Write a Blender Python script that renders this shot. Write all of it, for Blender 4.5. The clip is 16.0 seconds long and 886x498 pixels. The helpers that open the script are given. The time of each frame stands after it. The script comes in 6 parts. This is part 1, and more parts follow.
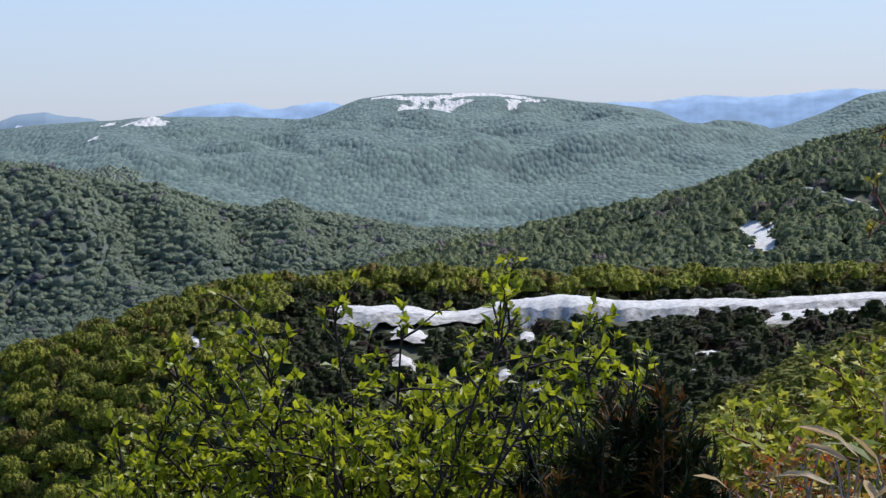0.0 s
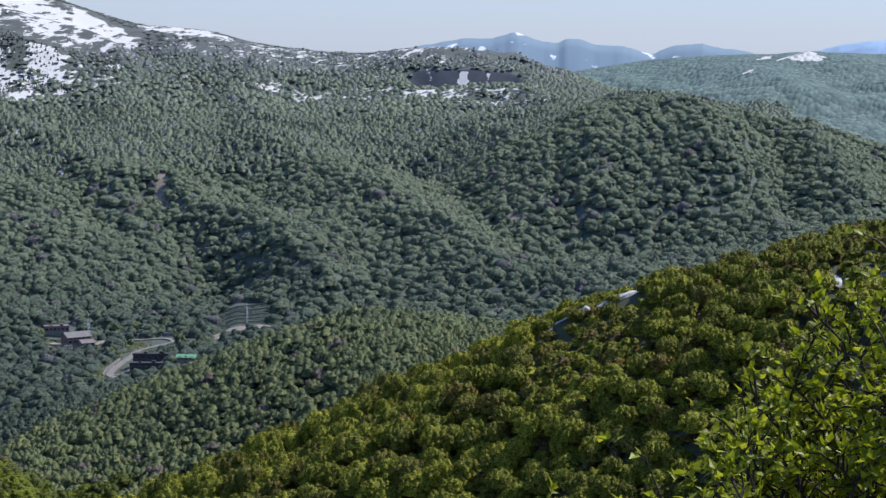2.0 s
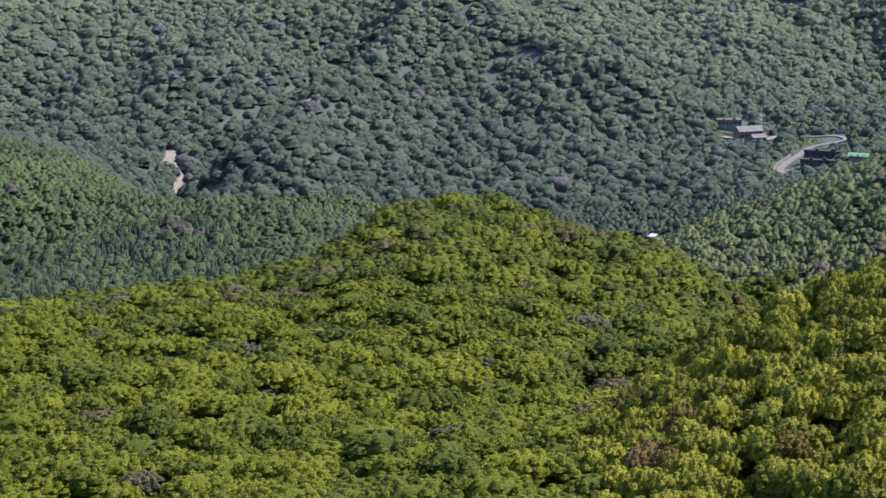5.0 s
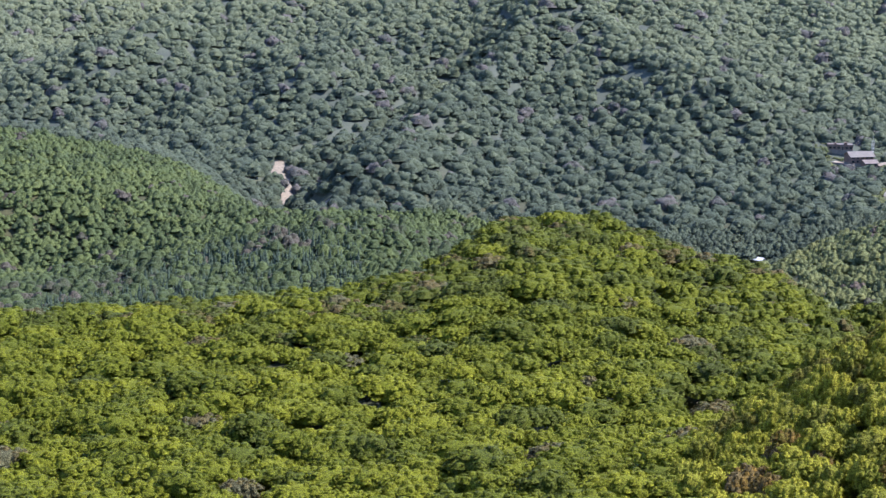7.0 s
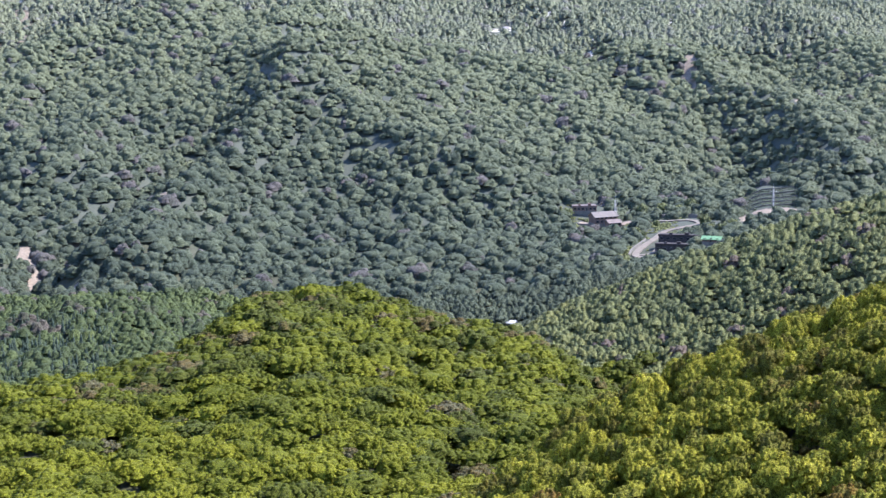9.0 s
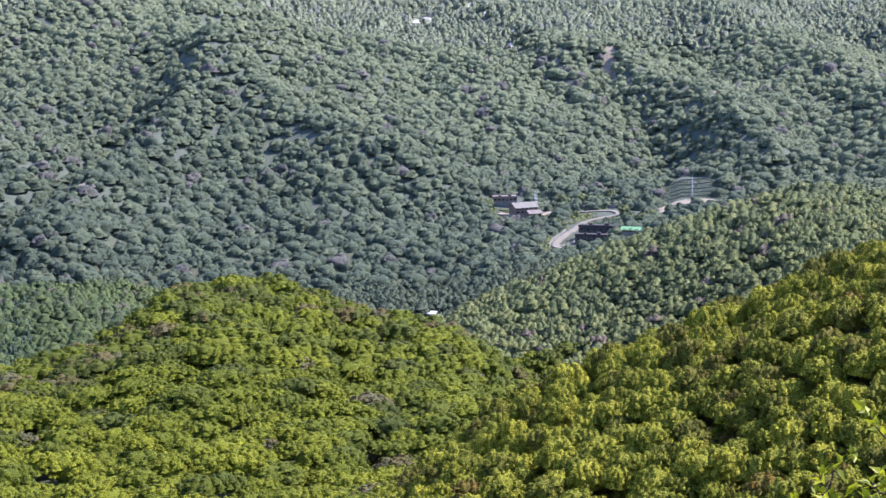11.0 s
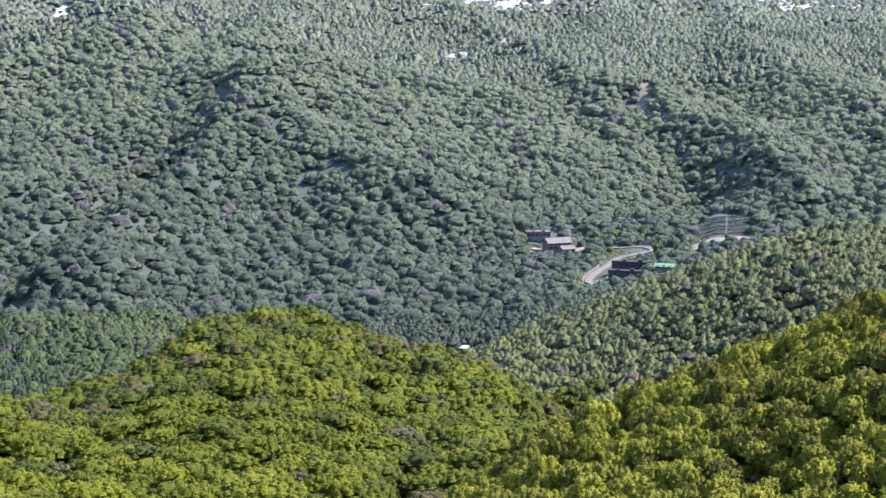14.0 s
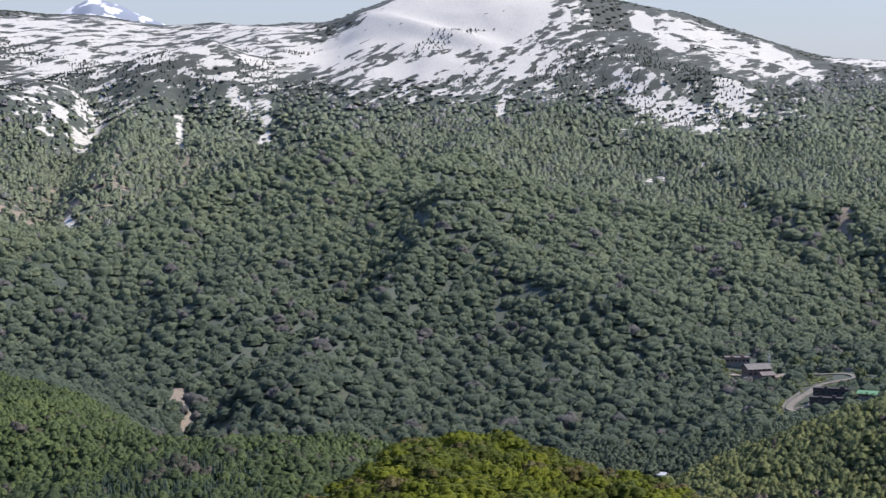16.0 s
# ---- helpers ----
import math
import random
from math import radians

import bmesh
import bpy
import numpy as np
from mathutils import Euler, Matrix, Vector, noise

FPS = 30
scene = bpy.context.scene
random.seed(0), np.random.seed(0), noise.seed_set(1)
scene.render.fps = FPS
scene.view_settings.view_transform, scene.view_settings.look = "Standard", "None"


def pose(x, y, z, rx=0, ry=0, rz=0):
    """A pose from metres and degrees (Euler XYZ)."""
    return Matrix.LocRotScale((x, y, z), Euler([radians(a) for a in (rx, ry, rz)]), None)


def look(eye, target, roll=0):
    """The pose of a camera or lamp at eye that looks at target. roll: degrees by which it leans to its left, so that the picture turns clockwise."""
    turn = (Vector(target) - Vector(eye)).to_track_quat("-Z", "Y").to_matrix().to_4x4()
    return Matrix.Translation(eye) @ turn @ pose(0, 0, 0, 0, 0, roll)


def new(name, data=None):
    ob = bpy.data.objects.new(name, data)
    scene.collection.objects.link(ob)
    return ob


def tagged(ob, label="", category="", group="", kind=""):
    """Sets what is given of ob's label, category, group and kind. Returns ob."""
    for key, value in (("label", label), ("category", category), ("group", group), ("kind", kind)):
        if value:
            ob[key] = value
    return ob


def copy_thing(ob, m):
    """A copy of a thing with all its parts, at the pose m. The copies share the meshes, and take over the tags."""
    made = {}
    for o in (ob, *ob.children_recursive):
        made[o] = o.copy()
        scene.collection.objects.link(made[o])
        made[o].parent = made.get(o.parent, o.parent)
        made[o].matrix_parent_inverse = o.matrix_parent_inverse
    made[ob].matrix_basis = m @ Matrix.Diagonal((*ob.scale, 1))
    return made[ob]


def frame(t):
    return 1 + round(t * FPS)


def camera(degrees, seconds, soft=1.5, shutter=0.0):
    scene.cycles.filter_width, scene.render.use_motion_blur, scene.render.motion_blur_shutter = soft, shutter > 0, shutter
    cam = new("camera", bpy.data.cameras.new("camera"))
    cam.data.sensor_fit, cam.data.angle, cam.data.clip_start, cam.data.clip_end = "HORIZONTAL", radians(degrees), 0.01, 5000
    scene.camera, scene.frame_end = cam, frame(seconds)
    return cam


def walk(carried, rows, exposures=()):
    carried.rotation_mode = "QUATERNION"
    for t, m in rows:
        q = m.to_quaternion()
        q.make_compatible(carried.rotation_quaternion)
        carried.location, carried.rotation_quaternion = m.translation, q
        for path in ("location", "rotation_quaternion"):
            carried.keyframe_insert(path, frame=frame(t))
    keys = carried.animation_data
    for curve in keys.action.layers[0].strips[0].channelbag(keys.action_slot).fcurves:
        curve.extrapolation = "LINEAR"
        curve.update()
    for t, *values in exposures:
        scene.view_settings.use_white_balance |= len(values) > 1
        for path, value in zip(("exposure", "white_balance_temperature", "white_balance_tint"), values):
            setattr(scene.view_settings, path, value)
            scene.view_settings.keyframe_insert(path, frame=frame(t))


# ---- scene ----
# One lens throughout; the camera stands on the lookout and turns.
EYE = Vector((0.0, 0.0, 0.0))
cam = camera(26.16, 16.0, soft=1.4)


def bearing_point(az, dist, z=0.0):
    """A point by its bearing in degrees (clockwise from +y), its distance and its height."""
    return Vector((dist * math.sin(radians(az)), dist * math.cos(radians(az)), z))


# seconds, bearing, tilt and lean of the camera, in degrees
TURNS = [
    (0, -0.00, -4.00, -1.32), (0.5, -2.81, -4.24, -0.31), (1, -7.87, -4.50, 0.24), (1.5, -13.58, -5.27, 0.51), (2, -19.30, -5.86, 0.62), (2.5, -23.84,
    -6.26, 0.87), (3, -27.78, -7.18, 0.97), (3.5, -31.77, -7.69, 0.64), (4, -35.16, -9.29, 0.22), (4.5, -37.50, -10.39, 0.31), (5, -39.46, -12.08, -0.18),
    (5.2, -39.61, -12.49, -0.13), (6, -41.60, -13.30, 0.20), (6.7, -42.90, -12.40, 0.60), (7.3, -41.89, -10.79, 0.64), (7.5, -40.85, -10.50, 0.42), (8,
    -38.23, -10.43, -0.22), (8.5, -36.32, -9.77, -0.48), (9, -35.14, -9.41, -0.62), (9.5, -34.39, -9.23, -0.68), (10, -33.63, -9.24, -0.51), (11.2,
    -32.70, -9.75, -0.28), (12.3, -33.10, -9.75, -0.26), (12.5, -33.15, -9.68, -0.24), (13, -33.46, -9.46, -0.18), (13.5, -33.69, -9.10, -0.19), (14,
    -33.73, -8.68, 0.26), (14.5, -34.20, -7.65, 0.26), (15, -35.46, -6.44, 0.07), (15.5, -37.62, -5.16, -0.39), (16, -39.68, -4.94, -0.24)
]
LIGHTNESS = [(0.0, 0.08, 5600, 16), (1.0, 0.06, 5550, 16), (2.0, 0.08, 5500, 17), (3.0, 0.0, 5500, 17), (3.5, -0.08, 5550, 18), (4.0, -0.08, 5550, 18), (5.0, 0.56, 5650, 19), (7.5, 0.88, 5650, 21), (9.0, 1.06, 5650, 23), (13.5, 1.1, 5650, 23), (14.0, 1.07, 5650, 23), (14.5, 0.8, 5650, 22), (15.0, 0.75, 5750, 20), (16.0, 0.1, 5950, 18)]
walk(cam, [(t, look(EYE, bearing_point(a, 100 * math.cos(radians(e)), 100 * math.sin(radians(e))), lean))
           for t, a, e, lean in TURNS], LIGHTNESS)

# ---- sky and sun ----
SUN_BEARING, SUN_HEIGHT = 29.0, 52.0
world = bpy.data.worlds.new("world")
scene.world = world
world.use_nodes = True
wn = world.node_tree.nodes
sky = wn.new("ShaderNodeTexSky")
sky.sky_type, sky.sun_disc = "NISHITA", False
sky.sun_elevation, sky.sun_rotation = radians(SUN_HEIGHT), radians(SUN_BEARING)
sky.altitude, sky.air_density, sky.dust_density, sky.ozone_density = 900, 1.0, 0.5, 4.0
wn["Background"].inputs["Strength"].default_value = 0.15
# pale summer haze low over the horizon
place = wn.new("ShaderNodeTexCoord")
axes = wn.new("ShaderNodeSeparateXYZ")
low = wn.new("ShaderNodeMapRange")
low.inputs["From Min"].default_value, low.inputs["From Max"].default_value = -0.02, 0.42
low.inputs["To Min"].default_value, low.inputs["To Max"].default_value = 0.85, 0.0
veil = wn.new("ShaderNodeMixRGB")
veil.inputs[2].default_value = (3.02, 3.2, 3.36, 1)
wl = world.node_tree.links
wl.new(place.outputs["Generated"], axes.inputs[0])
wl.new(axes.outputs["Z"], low.inputs["Value"])
wl.new(low.outputs[0], veil.inputs[0])
wl.new(sky.outputs[0], veil.inputs[1])
wl.new(veil.outputs[0], wn["Background"].inputs[0])
sun = new("sun", bpy.data.lights.new("sun", "SUN"))
sun.data.energy, sun.data.angle, sun.data.color = 4.45, radians(0.53), (1.0, 0.91, 0.72)
sun.matrix_world = look(bearing_point(SUN_BEARING, 100, 100 * math.tan(radians(SUN_HEIGHT))), (0, 0, 0))


# ---- materials ----
def material(name):
    m = bpy.data.materials.new(name)
    m.use_nodes = True
    return m, m.node_tree.nodes, m.node_tree.links


def put(nodes, kind, **values):
    n = nodes.new(kind)
    for key, value in values.items():
        n.inputs[key].default_value = value
    return n


def ramp(nodes, stops):
    n = nodes.new("ShaderNodeValToRGB")
    el = n.color_ramp.elements
    while len(el) < len(stops):
        el.new(0.5)
    for e, (p, c) in zip(el, stops):
        e.position, e.color = p, (*c, 1)
    return n


def leaf_material(name, stops, scale, translucent=0.3, gloss=0.15, bump=1.0, speckle=0.5, down=0.0):
    """Foliage: each tree takes its own tint, mottled by finer noise; part of the light shines through."""
    m, n, l = material(name)
    bsdf = n["Principled BSDF"]
    bsdf.inputs["Roughness"].default_value = 0.7
    bsdf.inputs["Specular IOR Level"].default_value = gloss
    # bluish sheen of strength down lifts far foliage, standing in for haze
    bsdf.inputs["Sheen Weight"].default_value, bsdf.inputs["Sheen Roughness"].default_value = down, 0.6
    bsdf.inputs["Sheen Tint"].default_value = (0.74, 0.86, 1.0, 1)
    tint = n.new("ShaderNodeAttribute")
    tint.attribute_name = "tint"
    pos = n.new("ShaderNodeNewGeometry")
    noi = put(n, "ShaderNodeTexNoise", Scale=scale * 1.8, Detail=5.0, Roughness=0.72)
    l.new(pos.outputs["Position"], noi.inputs["Vector"])
    add = n.new("ShaderNodeMath")
    add.operation = "MULTIPLY_ADD"
    add.inputs[1].default_value = 0.28
    l.new(noi.outputs["Fac"], add.inputs[0])
    l.new(tint.outputs["Fac"], add.inputs[2])
    each = n.new("ShaderNodeMath")
    each.operation = "MULTIPLY_ADD"
    each.inputs[1].default_value = 0.12
    l.new(pos.outputs["Random Per Island"], each.inputs[0])
    l.new(add.outputs[0], each.inputs[2])
    sub = n.new("ShaderNodeMath")
    sub.operation = "SUBTRACT"
    sub.inputs[1].default_value = 0.2
    l.new(each.outputs[0], sub.inputs[0])
    col = ramp(n, stops)
    l.new(sub.outputs[0], col.inputs[0])
    leafy = put(n, "ShaderNodeTexNoise", Scale=scale * 9, Detail=3.0, Roughness=0.75)
    l.new(pos.outputs["Position"], leafy.inputs["Vector"])
    grain = n.new("ShaderNodeMapRange")
    grain.inputs["From Min"].default_value, grain.inputs["From Max"].default_value = 0.36, 0.64
    grain.inputs["To Min"].default_value, grain.inputs["To Max"].default_value = 1.0 - speckle, 1.0 + speckle
    l.new(leafy.outputs["Fac"], grain.inputs["Value"])
    col_grain = n.new("ShaderNodeVectorMath")
    col_grain.operation = "MULTIPLY"
    l.new(col.outputs[0], col_grain.inputs[0])
    l.new(grain.outputs[0], col_grain.inputs[1])
    l.new(col_grain.outputs[0], bsdf.inputs["Base Color"])
    relief = put(n, "ShaderNodeBump", Strength=bump, Distance=1.0 / scale / 6)
    l.new(leafy.outputs["Fac"], relief.inputs["Height"])
    l.new(relief.outputs[0], bsdf.inputs["Normal"])
    tr = n.new("ShaderNodeBsdfTranslucent")
    l.new(col.outputs[0], tr.inputs["Color"])
    mix = put(n, "ShaderNodeMixShader", Fac=translucent)
    l.new(bsdf.outputs[0], mix.inputs[1])
    l.new(tr.outputs[0], mix.inputs[2])
    l.new(mix.outputs[0], n["Material Output"].inputs["Surface"])
    return m


def plain_material(name, a, b, scale, rough=0.8, metal=0.0, bump=0.2, detail=4.0):
    """Two tones mottled at two scales, with fine relief."""
    m, n, l = material(name)
    bsdf = n["Principled BSDF"]
    bsdf.inputs["Roughness"].default_value, bsdf.inputs["Metallic"].default_value = rough, metal
    bsdf.inputs["Specular IOR Level"].default_value = 0.5 if rough < 0.6 else 0.2
    tc = n.new("ShaderNodeTexCoord")
    n1 = put(n, "ShaderNodeTexNoise", Scale=scale, Detail=detail, Roughness=0.6)
    n2 = put(n, "ShaderNodeTexNoise", Scale=scale * 9, Detail=2.0)
    l.new(tc.outputs["Object"], n1.inputs["Vector"])
    l.new(tc.outputs["Object"], n2.inputs["Vector"])
    mx = n.new("ShaderNodeMath")
    mx.operation = "MULTIPLY_ADD"
    mx.inputs[1].default_value = 0.35
    l.new(n2.outputs["Fac"], mx.inputs[0])
    l.new(n1.outputs["Fac"], mx.inputs[2])
    col = ramp(n, [(0.45, a), (0.9, b)])
    l.new(mx.outputs[0], col.inputs[0])
    l.new(col.outputs[0], bsdf.inputs["Base Color"])
    bp = put(n, "ShaderNodeBump", Strength=bump)
    l.new(n2.outputs["Fac"], bp.inputs["Height"])
    l.new(bp.outputs[0], bsdf.inputs["Normal"])
    return m


def ground_material():
    """Forest floor and scrub, haze put into the far tones, with bare earth where the slope has slid and old snow where
    it still lies.
    """
    m, n, l = material("mountain_ground")
    bsdf = n["Principled BSDF"]
    bsdf.inputs["Roughness"].default_value = 0.9
    geo = n.new("ShaderNodeNewGeometry")
    mid = put(n, "ShaderNodeTexNoise", Scale=0.042, Detail=9.0, Roughness=0.66)
    fine = put(n, "ShaderNodeTexNoise", Scale=0.6, Detail=5.0, Roughness=0.7)
    lie = n.new("ShaderNodeMapping")
    lie.inputs["Scale"].default_value = (1.7, 0.6, 1.6)
    lie.inputs["Rotation"].default_value = (0.3, 0.3, 0.7)
    l.new(geo.outputs["Position"], lie.inputs["Vector"])
    l.new(lie.outputs["Vector"], mid.inputs["Vector"])
    l.new(geo.outputs["Position"], fine.inputs["Vector"])
    floor_col = ramp(n, [(0.36, (0.03, 0.032, 0.014)), (0.5, (0.06, 0.065, 0.025)), (0.64, (0.11, 0.105, 0.05))])
    both = n.new("ShaderNodeMath")
    both.operation = "ADD"
    half = n.new("ShaderNodeMath")
    half.operation = "MULTIPLY"
    half.inputs[1].default_value = 0.5
    l.new(fine.outputs["Fac"], both.inputs[0])
    l.new(mid.outputs["Fac"], both.inputs[1])
    l.new(both.outputs[0], half.inputs[0])
    l.new(half.outputs[0], floor_col.inputs[0])
    earth_col = ramp(n, [(0.3, (0.17, 0.135, 0.10)), (0.7, (0.40, 0.34, 0.27))])
    l.new(fine.outputs["Fac"], earth_col.inputs[0])
    snow_col = ramp(n, [(0.3, (0.478, 0.46, 0.419)), (0.6, (0.718, 0.695, 0.644))])
    l.new(fine.outputs["Fac"], snow_col.inputs[0])

    def masked(name, spread):
        a = n.new("ShaderNodeAttribute")
        a.attribute_name = name
        s = n.new("ShaderNodeMath")
        s.operation = "MULTIPLY_ADD"
        s.inputs[1].default_value = spread
        l.new(mid.outputs["Fac"], s.inputs[0])
        l.new(a.outputs["Fac"], s.inputs[2])
        r = n.new("ShaderNodeMapRange")
        r.inputs["From Min"].default_value = 0.5 + spread * 0.5 - 0.03
        r.inputs["From Max"].default_value = 0.5 + spread * 0.5 + 0.03
        l.new(s.outputs[0], r.inputs["Value"])
        gate = n.new("ShaderNodeMath")
        gate.operation = "GREATER_THAN"
        gate.inputs[1].default_value = 0.15
        l.new(a.outputs["Fac"], gate.inputs[0])
        both_on = n.new("ShaderNodeMath")
        both_on.operation = "MULTIPLY"
        l.new(r.outputs[0], both_on.inputs[0])
        l.new(gate.outputs[0], both_on.inputs[1])
        return both_on.outputs[0]

    # far mountainside: crown pattern in blue-green, haze put into the colour
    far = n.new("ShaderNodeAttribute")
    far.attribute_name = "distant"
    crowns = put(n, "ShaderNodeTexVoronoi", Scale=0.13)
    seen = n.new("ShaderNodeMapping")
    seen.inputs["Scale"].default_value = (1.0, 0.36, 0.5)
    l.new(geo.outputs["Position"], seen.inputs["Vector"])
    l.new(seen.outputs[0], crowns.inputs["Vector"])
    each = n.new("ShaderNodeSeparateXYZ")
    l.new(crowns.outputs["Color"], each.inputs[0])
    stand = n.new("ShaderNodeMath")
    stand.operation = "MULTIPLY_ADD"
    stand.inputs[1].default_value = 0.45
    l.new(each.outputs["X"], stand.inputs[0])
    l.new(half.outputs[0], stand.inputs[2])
    haze_col = ramp(n, [(0.4, (0.05, 0.084, 0.074)), (0.7, (0.09, 0.142, 0.12)), (0.98, (0.142, 0.205, 0.165))])
    l.new(stand.outputs[0], haze_col.inputs[0])
    m1 = n.new("ShaderNodeMixRGB")
    l.new(masked("scar", 1.2), m1.inputs[0])
    heath_col = ramp(n, [(0.38, (0.05, 0.057, 0.05)), (0.5, (0.088, 0.098, 0.088)), (0.62, (0.13, 0.14, 0.125))])
    l.new(half.outputs[0], heath_col.inputs[0])
    alt = n.new("ShaderNodeAttribute")
    alt.attribute_name = "heath"
    m0 = n.new("ShaderNodeMixRGB")
    l.new(alt.outputs["Fac"], m0.inputs[0])
    # ground between distant crowns, pale and bluish: haze painted into its gaps
    hazed_floor = n.new("ShaderNodeAttribute")
    hazed_floor.attribute_name = "hazed_floor"
    under = ramp(n, [(0.38, (0.08, 0.105, 0.1)), (0.62, (0.125, 0.155, 0.138))])
    l.new(half.outputs[0], under.inputs[0])
    m3 = n.new("ShaderNodeMixRGB")
    l.new(hazed_floor.outputs["Fac"], m3.inputs[0])
    l.new(floor_col.outputs[0], m3.inputs[1])
    l.new(under.outputs[0], m3.inputs[2])
    l.new(m3.outputs[0], m0.inputs[1])
    l.new(heath_col.outputs[0], m0.inputs[2])
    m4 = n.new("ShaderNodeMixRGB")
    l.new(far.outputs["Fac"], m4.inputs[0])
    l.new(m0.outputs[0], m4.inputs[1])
    l.new(haze_col.outputs[0], m4.inputs[2])
    l.new(m4.outputs[0], m1.inputs[1])
    l.new(earth_col.outputs[0], m1.inputs[2])
    rock_col = ramp(n, [(0.38, (0.03, 0.036, 0.05)), (0.62, (0.06, 0.07, 0.09))])
    l.new(half.outputs[0], rock_col.inputs[0])
    m5 = n.new("ShaderNodeMixRGB")
    l.new(masked("crag", 1.2), m5.inputs[0])
    l.new(m1.outputs[0], m5.inputs[1])
    l.new(rock_col.outputs[0], m5.inputs[2])
    m2 = n.new("ShaderNodeMixRGB")
    l.new(masked("snow", 2.8), m2.inputs[0])
    l.new(m5.outputs[0], m2.inputs[1])
    l.new(snow_col.outputs[0], m2.inputs[2])
    l.new(m2.outputs[0], bsdf.inputs["Base Color"])
    bp = put(n, "ShaderNodeBump", Strength=0.4, Distance=0.6)
    l.new(fine.outputs["Fac"], bp.inputs["Height"])
    dip = n.new("ShaderNodeMath")
    dip.operation = "MULTIPLY"
    dip.inputs[1].default_value = -0.105
    l.new(crowns.outputs["Distance"], dip.inputs[0])
    tops = put(n, "ShaderNodeBump", Distance=46.0)
    l.new(far.outputs["Fac"], tops.inputs["Strength"])
    l.new(dip.outputs[0], tops.inputs["Height"])
    l.new(bp.outputs[0], tops.inputs["Normal"])
    l.new(tops.outputs[0], bsdf.inputs["Normal"])
    return m


GROUND = ground_material()
LEAF_RIDGE = leaf_material("ridge_foliage", [(0.0, (0.194, 0.151, 0.0655)), (0.08, (0.27, 0.172, 0.0328)), (0.18, (0.174, 0.167, 0.0287)), (0.5, (0.252, 0.267, 0.0262)), (1.0, (0.433, 0.414, 0.0393))], 0.45, 0.2, speckle=0.9)
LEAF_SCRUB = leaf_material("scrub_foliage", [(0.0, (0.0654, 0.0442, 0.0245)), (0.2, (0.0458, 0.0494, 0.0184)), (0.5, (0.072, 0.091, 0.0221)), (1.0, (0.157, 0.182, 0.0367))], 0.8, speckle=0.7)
LEAF_HEATH = leaf_material("heath_foliage", [(0.0, (0.131, 0.09, 0.0306)), (0.15, (0.12, 0.135, 0.0255)), (0.5, (0.191, 0.2, 0.0306)), (1.0, (0.289, 0.29, 0.0459))], 0.9)
LEAF_HILL = leaf_material("young_beech_foliage", [(0.0, (0.142, 0.141, 0.0716)), (0.08, (0.175, 0.133, 0.0482)), (0.16, (0.0774, 0.0981, 0.0193)), (0.45, (0.135, 0.162, 0.0112)), (1.0, (0.244, 0.261, 0.016))], 0.42, 0.15, speckle=0.9)
# valley and hollow: one foliage, its lit and dimmer tone put into colour
LEAF_VALLEY = leaf_material("lit_valley_foliage", [(0.0, (0.213, 0.171, 0.141)), (0.12, (0.124, 0.149, 0.0729)), (0.5, (0.187, 0.219, 0.0913)), (1.0, (0.247, 0.264, 0.0976))], 0.3, 0.12, gloss=0.08, speckle=0.7, down=0.06)
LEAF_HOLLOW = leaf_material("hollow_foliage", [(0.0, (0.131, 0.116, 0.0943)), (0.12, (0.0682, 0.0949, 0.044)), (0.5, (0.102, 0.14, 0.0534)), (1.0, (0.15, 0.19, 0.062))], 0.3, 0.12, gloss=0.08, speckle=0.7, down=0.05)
# slope and high birches: haze put into paler, bluer foliage colours
LEAF_SLOPE = leaf_material("hazed_slope_foliage", [(0.0, (0.151, 0.141, 0.131)), (0.12, (0.076, 0.1, 0.068)), (0.5, (0.127, 0.156, 0.0958)), (1.0, (0.192, 0.223, 0.128))], 0.2, 0.05, gloss=0.05, speckle=0.5, down=0.07)
LEAF_HIGH = leaf_material("hazed_high_birch_foliage", [(0.0, (0.375, 0.347, 0.359)), (0.2, (0.247, 0.256, 0.226)), (0.55, (0.196, 0.226, 0.157)), (1.0, (0.26, 0.295, 0.183))], 0.18, 0.05, gloss=0.05, speckle=0.45, down=0.08)
FIR_YOUNG = leaf_material("young_fir_foliage", [(0.0, (0.04, 0.065, 0.05)), (1.0, (0.09, 0.13, 0.09))], 0.5, translucent=0.1)
PINE_MAT = leaf_material("dwarf_pine_foliage", [(0.0, (0.04, 0.045, 0.035)), (0.5, (0.065, 0.075, 0.055)), (1.0, (0.09, 0.105, 0.07))], 0.2, translucent=0.05)
CONIFER = leaf_material("fir_foliage", [(0.0, (0.027, 0.042, 0.0352)), (1.0, (0.0675, 0.091, 0.064))], 0.5, translucent=0.05)
BARK = plain_material("grey_bark", (0.10, 0.085, 0.07), (0.24, 0.21, 0.18), 3.0)


# ---- the lie of the land ----
# Lines that shape the ground, fitted to the camera's view: bearing, assumed distance from the lookout, height against
# the eye.
FOREGROUND = [(-62, 9, -5.2), (-20, 9, -4.6), (-8, 9, -3.8), (0, 9, -3.5), (8, 9, -2.8), (13, 9, -2.3), (22, 9, -1.9)]
BROW = [(-62, 30, -21.8), (-20, 30, -18), (-5, 30, -14), (3, 32, -11), (8, 32, -9.2), (13, 32, -8.3), (22, 32, -6.8)]
NEAR_SLOPE = [(-62, 75, -39.9), (-25, 75, -36.6), (-12, 78, -29.9), (-5, 80, -24.5), (3, 85, -19.6), (6, 85, -15.6), (9, 85, -13.2), (13, 85, -10.6),
    (22, 85, -7.3)]
